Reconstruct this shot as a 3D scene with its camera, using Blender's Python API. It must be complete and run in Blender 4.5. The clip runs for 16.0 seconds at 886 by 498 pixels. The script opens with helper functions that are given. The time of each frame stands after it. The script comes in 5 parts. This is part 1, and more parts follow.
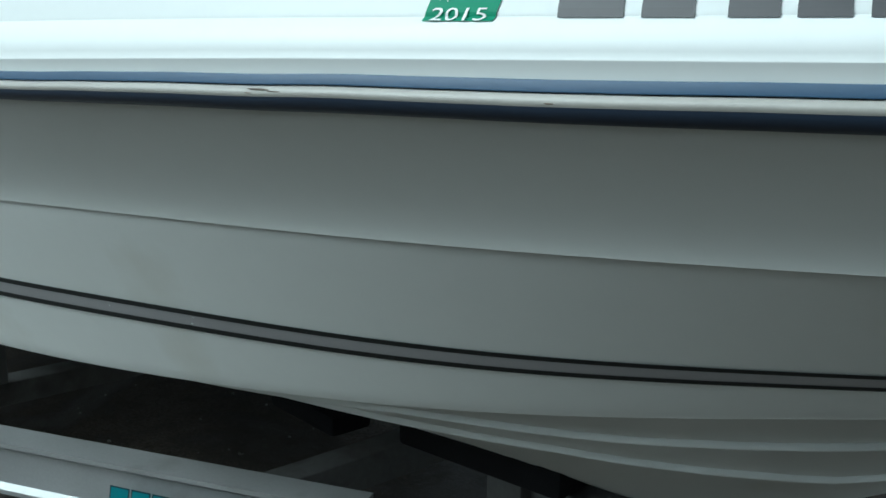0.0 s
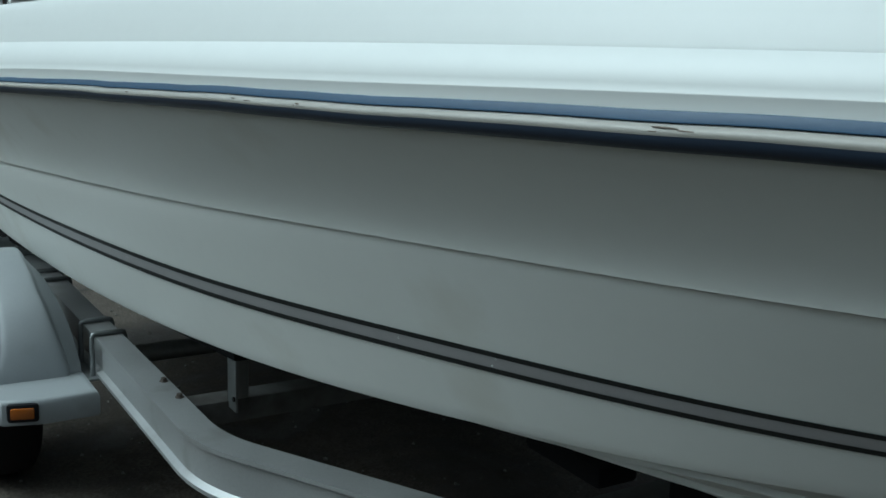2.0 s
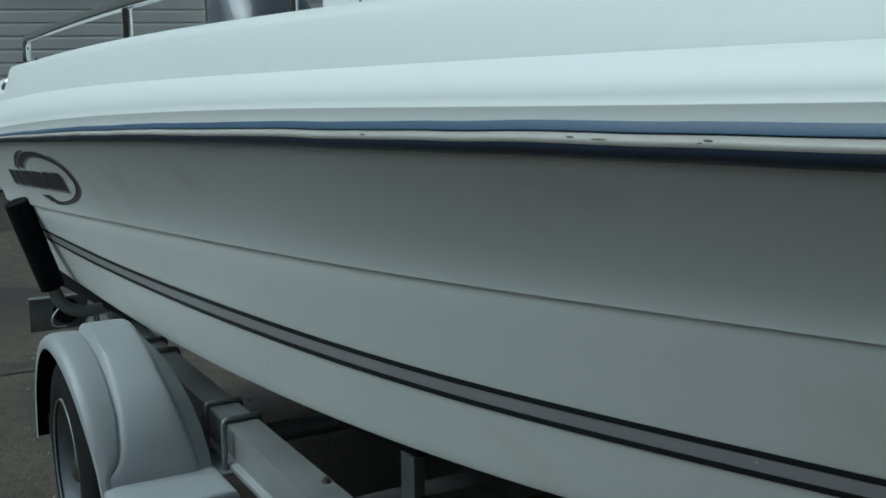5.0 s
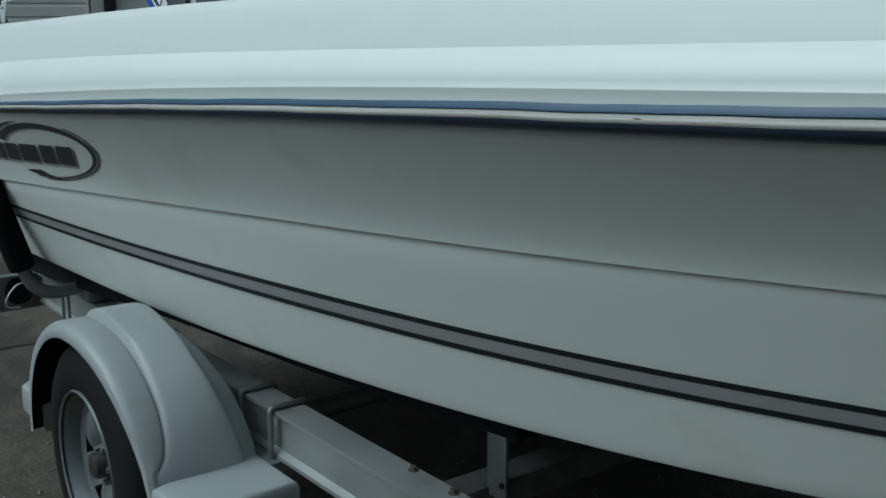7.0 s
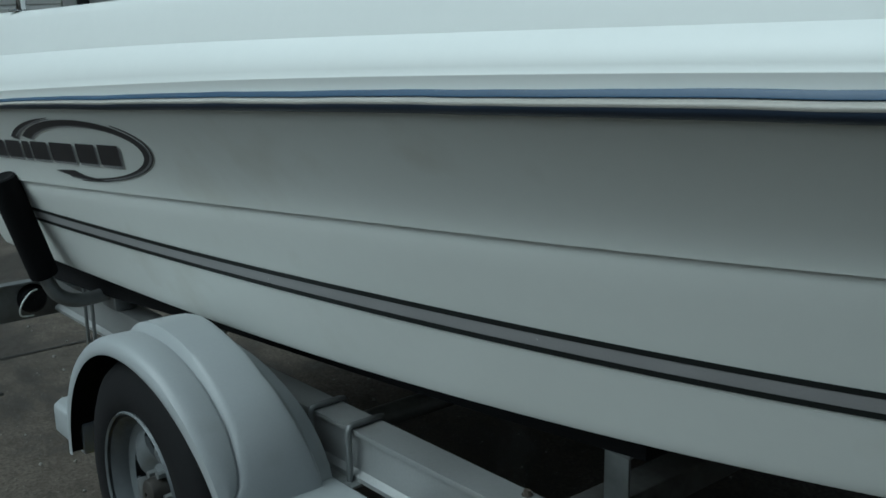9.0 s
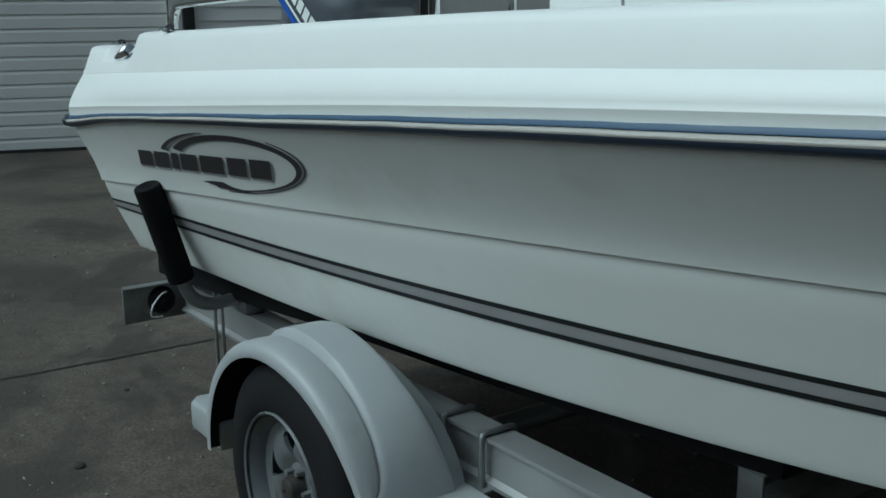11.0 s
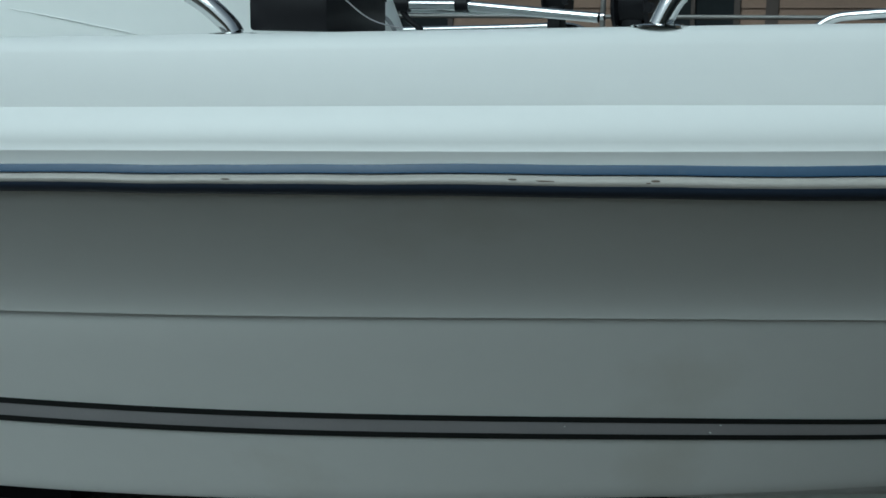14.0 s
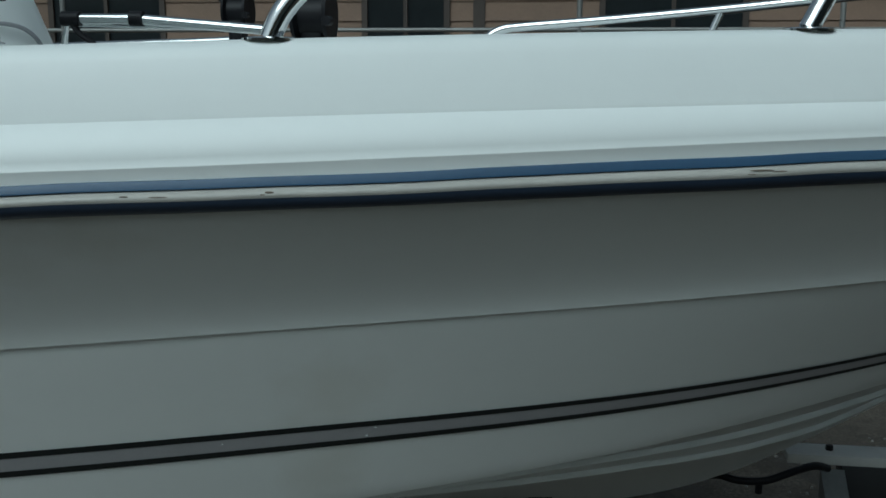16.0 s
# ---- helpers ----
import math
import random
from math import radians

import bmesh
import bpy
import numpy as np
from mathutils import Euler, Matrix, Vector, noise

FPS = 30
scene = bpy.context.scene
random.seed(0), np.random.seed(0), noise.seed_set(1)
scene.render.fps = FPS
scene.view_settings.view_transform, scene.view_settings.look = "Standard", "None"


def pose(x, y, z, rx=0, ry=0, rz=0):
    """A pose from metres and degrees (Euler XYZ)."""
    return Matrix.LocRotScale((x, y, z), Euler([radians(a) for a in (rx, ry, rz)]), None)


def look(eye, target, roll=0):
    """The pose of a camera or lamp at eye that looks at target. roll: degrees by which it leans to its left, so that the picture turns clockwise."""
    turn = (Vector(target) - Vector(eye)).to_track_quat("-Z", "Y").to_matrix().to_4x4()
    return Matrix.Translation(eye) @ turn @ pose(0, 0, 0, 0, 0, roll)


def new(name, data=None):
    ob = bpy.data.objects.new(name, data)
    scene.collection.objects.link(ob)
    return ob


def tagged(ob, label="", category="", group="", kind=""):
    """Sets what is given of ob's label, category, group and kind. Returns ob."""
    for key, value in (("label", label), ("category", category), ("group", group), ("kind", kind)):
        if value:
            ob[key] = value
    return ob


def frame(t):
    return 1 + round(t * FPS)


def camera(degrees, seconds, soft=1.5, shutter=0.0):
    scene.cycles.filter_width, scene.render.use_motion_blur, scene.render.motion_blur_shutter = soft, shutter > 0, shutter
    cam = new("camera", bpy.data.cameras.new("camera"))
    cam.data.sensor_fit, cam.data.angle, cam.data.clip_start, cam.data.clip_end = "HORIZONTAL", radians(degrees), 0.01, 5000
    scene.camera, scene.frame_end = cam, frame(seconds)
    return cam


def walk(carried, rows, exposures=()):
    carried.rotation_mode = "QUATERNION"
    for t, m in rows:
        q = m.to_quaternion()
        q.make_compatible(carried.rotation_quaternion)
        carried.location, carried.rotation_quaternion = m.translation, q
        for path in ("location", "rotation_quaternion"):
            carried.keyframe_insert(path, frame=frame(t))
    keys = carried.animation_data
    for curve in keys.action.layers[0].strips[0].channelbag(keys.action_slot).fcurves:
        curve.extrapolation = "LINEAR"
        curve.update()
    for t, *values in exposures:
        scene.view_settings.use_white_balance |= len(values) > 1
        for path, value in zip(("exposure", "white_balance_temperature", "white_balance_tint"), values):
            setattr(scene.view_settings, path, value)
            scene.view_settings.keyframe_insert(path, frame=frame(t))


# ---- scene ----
EXPOSURES = [(0.0, 0.32, 5340, -8), (1.0, 0.18, 5340, -8), (2.0, -0.14, 5340, -8), (3.0, -0.08, 5340, -8), (3.6, -0.2, 5340, -8), (6.0, -0.38, 5340, -8), (8.0, -0.44, 5340, -8), (11.0, -0.3, 5340, -8), (12.5, -0.3, 5340, -8), (13.5, -0.41, 5340, -8), (15.0, -0.56, 5370, -8), (16.0, -0.58, 5370, -8)]
cam = camera(46.5, 16.0, soft=1.6)
# seconds, eye, yaw, pitch, roll
PATH = [
    (0.0, 0.259, -0.604, 1.428, 49.26, -13.04, 0.53),
    (0.5, 0.211, -0.636, 1.437, 52.17, -12.87, -0.62),
    (1.0, 0.134, -0.653, 1.433, 56.62, -11.02, -2.72),
    (1.5, 0.092, -0.682, 1.433, 58.93, -11.92, -1.06),
    (2.0, 0.029, -0.714, 1.430, 58.49, -12.10, 1.88),
    (2.5, -0.043, -0.740, 1.433, 62.05, -11.41, 1.99),
    (3.0, -0.154, -0.687, 1.427, 64.46, -9.58, 0.47),
    (3.5, -0.242, -0.680, 1.417, 65.69, -8.82, 1.06),
    (6.0, -0.729, -0.929, 1.393, 56.34, -11.61, -0.07),
    (6.5, -0.793, -1.003, 1.393, 56.03, -11.55, 2.13),
    (7.0, -0.889, -1.142, 1.422, 52.52, -12.64, -0.04),
    (7.5, -0.943, -1.193, 1.419, 51.46, -13.93, 0.96),
    (8.0, -1.064, -1.186, 1.398, 50.94, -13.49, -0.53),
    (10.5, -1.262, -1.361, 1.459, 50.57, -14.00, -1.40),
    (11.0, -1.230, -1.387, 1.460, 54.85, -13.15, -0.58),
    (11.5, -1.216, -1.381, 1.446, 50.79, -13.43, -1.12),
    (12.0, -1.158, -1.344, 1.446, 44.21, -13.77, -1.11),
    (12.5, -1.112, -1.303, 1.447, 37.92, -13.19, -0.32),
    (13.0, -1.051, -1.285, 1.463, 33.72, -11.71, -0.68),
    (13.5, -1.020, -1.292, 1.476, 27.25, -11.25, 0.46),
    (14.0, -0.982, -1.268, 1.475, 22.47, -11.58, 0.77),
    (14.5, -0.930, -1.258, 1.479, 16.28, -11.01, 1.29),
    (15.0, -0.901, -1.244, 1.476, 12.10, -11.07, 0.11),
    (15.5, -0.859, -1.237, 1.476, 7.57, -10.83, 0.05),
    (16.0, -0.856, -1.234, 1.475, 7.98, -10.75, 0.10),
]


def carried_pose(x, y, z, yaw, pitch, roll):
    ahead = Vector((-math.sin(radians(yaw)) * math.cos(radians(pitch)), math.cos(radians(yaw)) * math.cos(radians(pitch)), math.sin(radians(pitch))))
    eye = Vector((x, y, z))
    return look(eye, eye + ahead, roll)


walk(cam, [(row[0], carried_pose(*row[1:])) for row in PATH], EXPOSURES)

# ---- light: an overcast sky ----
world = bpy.data.worlds.new("overcast_sky")
scene.world = world
world.use_nodes = True
wn = world.node_tree.nodes
sky = wn.new("ShaderNodeTexSky")
sky.sky_type, sky.sun_disc = "NISHITA", False
sky.sun_elevation, sky.sun_rotation = radians(47), radians(202)
sky.air_density, sky.dust_density, sky.ozone_density = 1.0, 6.0, 1.0
pale = wn.new("ShaderNodeHueSaturation")
pale.inputs["Saturation"].default_value = 0.35
world.node_tree.links.new(sky.outputs["Color"], pale.inputs["Color"])
world.node_tree.links.new(pale.outputs["Color"], wn["Background"].inputs["Color"])
wn["Background"].inputs["Strength"].default_value = 0.08
sun_data = bpy.data.lights.new("sun", "SUN")
sun_data.energy, sun_data.angle, sun_data.color = 1.5, radians(50), (1.0, 0.98, 0.94)
sun = new("sun", sun_data)
sun.matrix_world = look((-3.0, -7.4, 8.5), (0.0, 0.0, 0.0))


# ---- materials ----
def material(name, color, rough=0.5, metal=0.0, vary=0.12, scale=6.0, fine=90.0, bump=0.05, bump_scale=120.0, stain=None, stain_scale=2.0, stain_at=(0.5, 0.7), rough_vary=0.1, coat=0.0, islands=0.0):
    m = bpy.data.materials.new(name)
    m.use_nodes = True
    nt = m.node_tree
    n, link = nt.nodes, nt.links.new
    b = n["Principled BSDF"]
    b.inputs["Metallic"].default_value = metal
    b.inputs["Coat Weight"].default_value = coat
    co = n.new("ShaderNodeTexCoord")

    def noise_node(s, detail=4.0):
        t = n.new("ShaderNodeTexNoise")
        t.inputs["Scale"].default_value, t.inputs["Detail"].default_value = s, detail
        link(co.outputs["Object"], t.inputs["Vector"])
        return t

    big, small = noise_node(scale), noise_node(fine, 6.0)
    both = n.new("ShaderNodeMath")
    both.operation = "MULTIPLY_ADD"
    link(small.outputs["Fac"], both.inputs[0])
    both.inputs[1].default_value = 0.5
    link(big.outputs["Fac"], both.inputs[2])
    ramp = n.new("ShaderNodeMapRange")
    ramp.inputs["From Min"].default_value, ramp.inputs["From Max"].default_value = 0.45, 1.05
    ramp.inputs["To Min"].default_value, ramp.inputs["To Max"].default_value = 1.0 - vary, 1.0 + vary
    link(both.outputs[0], ramp.inputs["Value"])
    value = n.new("ShaderNodeVectorMath")
    value.operation = "SCALE"
    value.inputs[0].default_value = color
    link(ramp.outputs["Result"], value.inputs["Scale"])
    last = value.outputs["Vector"]
    if islands:
        info = n.new("ShaderNodeObjectInfo")
        spread = n.new("ShaderNodeMapRange")
        spread.inputs["To Min"].default_value, spread.inputs["To Max"].default_value = 1.0 - islands, 1.0 + islands
        link(info.outputs["Random"], spread.inputs["Value"])
        value2 = n.new("ShaderNodeVectorMath")
        value2.operation = "SCALE"
        link(last, value2.inputs[0])
        link(spread.outputs["Result"], value2.inputs["Scale"])
        last = value2.outputs["Vector"]
    if stain:
        spots = noise_node(stain_scale, 8.0)
        edge = n.new("ShaderNodeMapRange")
        edge.inputs["From Min"].default_value, edge.inputs["From Max"].default_value = stain_at
        link(spots.outputs["Fac"], edge.inputs["Value"])
        mix = n.new("ShaderNodeMix")
        mix.data_type = "RGBA"
        link(edge.outputs["Result"], mix.inputs["Factor"])
        link(last, mix.inputs["A"])
        mix.inputs["B"].default_value = (*stain, 1.0)
        last = mix.outputs["Result"]
    link(last, b.inputs["Base Color"])
    rr = n.new("ShaderNodeMapRange")
    rr.inputs["To Min"].default_value, rr.inputs["To Max"].default_value = max(0.02, rough - rough_vary), min(1.0, rough + rough_vary)
    link(big.outputs["Fac"], rr.inputs["Value"])
    link(rr.outputs["Result"], b.inputs["Roughness"])
    if bump:
        grain = noise_node(bump_scale, 3.0)
        bn = n.new("ShaderNodeBump")
        bn.inputs["Strength"].default_value, bn.inputs["Distance"].default_value = bump, 0.004
        link(grain.outputs["Fac"], bn.inputs["Height"])
        link(bn.outputs["Normal"], b.inputs["Normal"])
    return m


M_HULL = material("white_hull_plastic", (0.80, 0.82, 0.79), 0.38, vary=0.02, scale=1.6, fine=30, bump=0.05, bump_scale=60, stain=(0.70, 0.70, 0.64), stain_scale=3.0, stain_at=(0.62, 0.80))
M_DECK = material("white_deck_plastic", (0.80, 0.82, 0.80), 0.42, vary=0.02, scale=1.6, fine=30, bump=0.04, bump_scale=60)
M_GREY = material("grey_vinyl_stripe", (0.36, 0.355, 0.36), 0.45, vary=0.08, scale=8, fine=200, bump=0.02, stain=(0.46, 0.46, 0.46), stain_scale=22, stain_at=(0.72, 0.80))
M_BLACKVINYL = material("black_vinyl", (0.006, 0.009, 0.009), 0.60, vary=0.1, bump=0.0)
M_NAVY = material("navy_rubrail_vinyl", (0.036, 0.080, 0.150), 0.42, vary=0.10, scale=5, fine=120, bump=0.03, stain=(0.12, 0.14, 0.16), stain_scale=14, stain_at=(0.68, 0.85))
M_INSERT = material("pale_rubrail_insert", (0.40, 0.385, 0.35), 0.42, vary=0.10, scale=7, fine=150, bump=0.04, stain=(0.16, 0.13, 0.09), stain_scale=16, stain_at=(0.70, 0.80))
M_GALV = material("galvanised_steel", (0.26, 0.27, 0.27), 0.50, 0.70, vary=0.16, scale=9, fine=60, bump=0.05, stain=(0.16, 0.155, 0.145), stain_scale=7, stain_at=(0.58, 0.80))
M_ALU = material("trailer_aluminium", (0.40, 0.41, 0.41), 0.42, 0.55, vary=0.10, scale=5, fine=150, bump=0.03, stain=(0.25, 0.24, 0.22), stain_scale=6, stain_at=(0.58, 0.82))
M_FENDER = material("grey_moulded_plastic", (0.36, 0.38, 0.39), 0.42, vary=0.05, scale=5, fine=160, bump=0.10, bump_scale=260, stain=(0.27, 0.28, 0.27), stain_scale=5, stain_at=(0.60, 0.85))
M_STEEL = material("polished_stainless_steel", (0.72, 0.73, 0.73), 0.12, 1.0, vary=0.05, bump=0.01, rough_vary=0.05)
M_TYRE = material("tyre_rubber", (0.011, 0.011, 0.012), 0.78, vary=0.2, bump=0.12, bump_scale=200, stain=(0.024, 0.022, 0.020), stain_scale=8, stain_at=(0.55, 0.85))
M_FOAM = material("black_foam_sleeve", (0.006, 0.006, 0.007), 0.85, vary=0.2, bump=0.15, bump_scale=90)
M_CARPET = material("black_bunk_carpet", (0.010, 0.010, 0.011), 0.95, vary=0.3, fine=300, bump=0.4, bump_scale=420)
M_BLACKPLASTIC = material("black_plastic", (0.010, 0.010, 0.012), 0.45, vary=0.15, bump=0.05)
for m_ in (M_TYRE, M_FOAM, M_CARPET, M_BLACKPLASTIC):
    m_.node_tree.nodes["Principled BSDF"].inputs["Specular IOR Level"].default_value = 0.18
# rail navy again, with the shade of its down-facing lip put into the colour
M_NAVYSHADE = material("shade_darkened_navy_vinyl", (0.020, 0.032, 0.056), 0.40, vary=0.12, scale=5, fine=120, bump=0.03, stain=(0.05, 0.055, 0.06), stain_scale=12, stain_at=(0.66, 0.80))
M_AMBER = material("amber_lens", (0.34, 0.10, 0.012), 0.20, vary=0.1, bump=0.03, coat=0.5)
M_YELLOW = material("yellow_plastic", (0.75, 0.58, 0.02), 0.45, vary=0.08, bump=0.05, stain=(0.35, 0.28, 0.08), stain_scale=14, stain_at=(0.6, 0.8))
M_GREEN = material("green_sticker", (0.002, 0.22, 0.105), 0.62, vary=0.05, bump=0.0)
M_STICKERWHITE = material("white_print", (0.80, 0.84, 0.82), 0.45, vary=0.03, bump=0.0)
M_LETTER = material("black_letter_vinyl", (0.030, 0.028, 0.032), 0.40, vary=0.1, bump=0.0)
M_LETTERGREY = material("grey_letter_shade", (0.30, 0.30, 0.31), 0.45, vary=0.08, bump=0.0)
M_TEAL = material("teal_decal", (0.02, 0.20, 0.23), 0.4, vary=0.06, bump=0.0)
M_TEALDARK = material("dark_teal_decal_outline", (0.012, 0.05, 0.06), 0.4, vary=0.06, bump=0.0)
M_COWL = material("dark_grey_cowl", (0.085, 0.094, 0.112), 0.22, vary=0.05, bump=0.01, coat=0.6)
M_COWLGREY = material("silver_grey_cowl", (0.24, 0.27, 0.33), 0.28, 0.2, vary=0.05, bump=0.01, coat=0.4)
M_BLUE = material("blue_decal", (0.02, 0.09, 0.42), 0.35, vary=0.05, bump=0.0)
M_DOOR = material("white_painted_door", (0.82, 0.82, 0.78), 0.55, vary=0.05, scale=1.2, fine=40, bump=0.03, stain=(0.72, 0.71, 0.66), stain_scale=1.5, stain_at=(0.58, 0.85))
M_TRIM = material("painted_trim", (0.66, 0.66, 0.63), 0.6, vary=0.06, bump=0.03)
M_DARKPOST = material("dark_painted_steel", (0.020, 0.022, 0.024), 0.5, vary=0.15, bump=0.03)
M_SIGN = material("navy_sign_letters", (0.02, 0.035, 0.06), 0.5, vary=0.05, bump=0.0)
M_SIDING = material("brown_lap_siding", (0.20, 0.135, 0.095), 0.7, vary=0.14, scale=2.0, fine=40, bump=0.08, islands=0.10)
M_BROWNTRIM = material("dark_brown_trim", (0.055, 0.042, 0.034), 0.6, vary=0.15, bump=0.05)
M_ROOF = material("dark_shingles", (0.05, 0.047, 0.045), 0.9, vary=0.3, bump=0.3, bump_scale=40)
M_GLASS = material("dark_window_glass", (0.020, 0.024, 0.026), 0.06, vary=0.1, bump=0.0, rough_vary=0.02)
M_BARK = material("bark", (0.07, 0.055, 0.04), 0.9, vary=0.3, bump=0.4, bump_scale=30)
M_LEAF = material("dark_green_leaves", (0.025, 0.055, 0.018), 0.6, vary=0.4, scale=3, bump=0.0)
M_BOLT = material("dull_rusty_bolt", (0.12, 0.100, 0.085), 0.6, 0.5, vary=0.3)
M_PIPE = material("weathered_fence_pipe", (0.22, 0.22, 0.21), 0.5, 0.4, vary=0.15, bump=0.05)


def concrete():
    m = bpy.data.materials.new("weathered_concrete")
    m.use_nodes = True
    n, link = m.node_tree.nodes, m.node_tree.links.new
    b = n["Principled BSDF"]
    co = n.new("ShaderNodeTexCoord")

    def tex(kind, s, **kw):
        t = n.new(kind)
        t.inputs["Scale"].default_value = s
        for k, v in kw.items():
            t.inputs[k].default_value = v
        link(co.outputs["Object"], t.inputs["Vector"])
        return t

    def ramp(src, a, z, lo, hi):
        r = n.new("ShaderNodeMapRange")
        for key, v in (("From Min", a), ("From Max", z), ("To Min", lo), ("To Max", hi)):
            r.inputs[key].default_value = v
        link(src, r.inputs["Value"])
        return r.outputs["Result"]

    def mix(f, a, c):
        x = n.new("ShaderNodeMix")
        x.data_type = "RGBA"
        link(f, x.inputs["Factor"])
        for key, v in (("A", a), ("B", c)):
            if isinstance(v, tuple):
                x.inputs[key].default_value = (*v, 1.0)
            else:
                link(v, x.inputs[key])
        return x.outputs["Result"]

    broad = tex("ShaderNodeTexNoise", 0.8, Detail=6.0)
    wet = tex("ShaderNodeTexNoise", 1.3, Detail=8.0, Roughness=0.62, Distortion=0.6)
    sand = tex("ShaderNodeTexNoise", 75.0, Detail=6.0, Roughness=0.7)
    stones = tex("ShaderNodeTexVoronoi", 130.0)
    col = mix(ramp(broad.outputs["Fac"], 0.35, 0.65, 0.0, 1.0), (0.086, 0.072, 0.056), (0.145, 0.121, 0.095))
    col = mix(ramp(wet.outputs["Fac"], 0.49, 0.55, 0.0, 0.66), col, (0.026, 0.0210, 0.0165))
    col = mix(ramp(sand.outputs["Fac"], 0.42, 0.62, 0.0, 0.75), col, (0.028, 0.025, 0.020))
    mottle = tex("ShaderNodeTexNoise", 11.0, Detail=7.0, Roughness=0.66)
    col = mix(ramp(mottle.outputs["Fac"], 0.46, 0.64, 0.0, 0.60), col, (0.042, 0.034, 0.026))
    pick = tex("ShaderNodeTexNoise", 45.0, Detail=2.0)
    light_spots = n.new("ShaderNodeMath")
    light_spots.operation = "MULTIPLY"
    link(ramp(stones.outputs["Distance"], 0.12, 0.22, 1.0, 0.0), light_spots.inputs[0])
    link(ramp(pick.outputs["Fac"], 0.57, 0.63, 0.0, 0.7), light_spots.inputs[1])
    col = mix(light_spots.outputs[0], col, (0.42, 0.41, 0.38))
    link(col, b.inputs["Base Color"])
    link(ramp(wet.outputs["Fac"], 0.50, 0.60, 0.88, 0.55), b.inputs["Roughness"])
    bn = n.new("ShaderNodeBump")
    bn.inputs["Strength"].default_value, bn.inputs["Distance"].default_value = 0.5, 0.006
    link(sand.outputs["Fac"], bn.inputs["Height"])
    link(bn.outputs["Normal"], b.inputs["Normal"])
    return m


M_CONCRETE = concrete()


# ---- mesh tools ----
def part(name, bm, mat, parent=None, label="", smooth=True):
    me = bpy.data.meshes.new(name)
    bm.to_mesh(me)
    bm.free()
    me.materials.append(mat)
    if smooth:
        me.shade_smooth()
        me.set_sharp_from_angle(angle=radians(38))
    ob = new(name, me)
    ob.parent = parent
    if label:
        tagged(ob, label)
    return ob


def thing(name, label, category, group="", kind=""):
    return tagged(new(name), label, category, group, kind)


def add_box(bm, x0, x1, y0, y1, z0, z1, bevel=0.0, m=None):
    out = bmesh.ops.create_cube(bm, size=1.0)
    vs = out["verts"]
    for v in vs:
        v.co = Vector((x0 + (v.co.x + 0.5) * (x1 - x0), y0 + (v.co.y + 0.5) * (y1 - y0), z0 + (v.co.z + 0.5) * (z1 - z0)))
    if bevel:
        edges = list({e for v in vs for e in v.link_edges})
        r = bmesh.ops.bevel(bm, geom=edges, offset=bevel, segments=2, affect="EDGES", profile=0.5)
        vs = list({v for f in r["faces"] for v in f.verts} | {v for v in vs if v.is_valid})
    if m is not None:
        for v in vs:
            v.co = m @ v.co
    return vs


def box_bm(*a, **k):
    bm = bmesh.new()
    add_box(bm, *a, **k)
    return bm


def rings(bm, loops, closed=True, caps=True):
    """Skin a row of loops of points."""
    made = [[bm.verts.new(p) for p in loop] for loop in loops]
    for a, b in zip(made, made[1:]):
        k = len(a)
        for i in range(k if closed else k - 1):
            j = (i + 1) % k
            try:
                bm.faces.new((a[i], a[j], b[j], b[i]))
            except ValueError:
                pass
    if caps and closed:
        for loop in (made[0][::-1], made[-1]):
            try:
                bm.faces.new(loop)
            except ValueError:
                pass
    bmesh.ops.recalc_face_normals(bm, faces=bm.faces)


def tube_bm(points, radius, sides=14, round_path=0, bm=None):
    """A tube along a line of points, with a smooth curve through them where round_path asks for it."""
    pts = [Vector(p) for p in points]
    if round_path:
        pts = smooth_path(pts, round_path)
    bm = bm or bmesh.new()
    loops, up = [], None
    for i, p in enumerate(pts):
        d = (pts[min(i + 1, len(pts) - 1)] - pts[max(i - 1, 0)]).normalized()
        if up is None:
            up = d.orthogonal().normalized()
        up = (up - d * up.dot(d)).normalized()
        side = d.cross(up)
        loops.append([p + radius * (math.cos(a) * up + math.sin(a) * side) for a in (2 * math.pi * k / sides for k in range(sides))])
    rings(bm, loops)
    return bm


def smooth_path(pts, steps):
    out = []
    for i in range(len(pts) - 1):
        p0, p1, p2, p3 = pts[max(i - 1, 0)], pts[i], pts[i + 1], pts[min(i + 2, len(pts) - 1)]
        for k in range(steps):
            t = k / steps
            out.append(0.5 * ((2 * p1) + (p2 - p0) * t + (2 * p0 - 5 * p1 + 4 * p2 - p3) * t * t + (3 * p1 - p0 - 3 * p2 + p3) * t ** 3))
    return out + [pts[-1]]


def lathe_bm(profile, steps=48, axis="y", centre=(0, 0, 0), bm=None, caps=False):
    """Turn a profile of (along, radius) about an axis."""
    bm = bm or bmesh.new()
    c = Vector(centre)
    loops = []
    for along, r in profile:
        loop = []
        for k in range(steps):
            a = 2 * math.pi * k / steps
            u, v = r * math.cos(a), r * math.sin(a)
            loop.append(c + Vector({"y": (u, along, v), "x": (along, u, v), "z": (u, v, along)}[axis]))
        loops.append(loop)
    rings(bm, loops, caps=caps)
    return bm


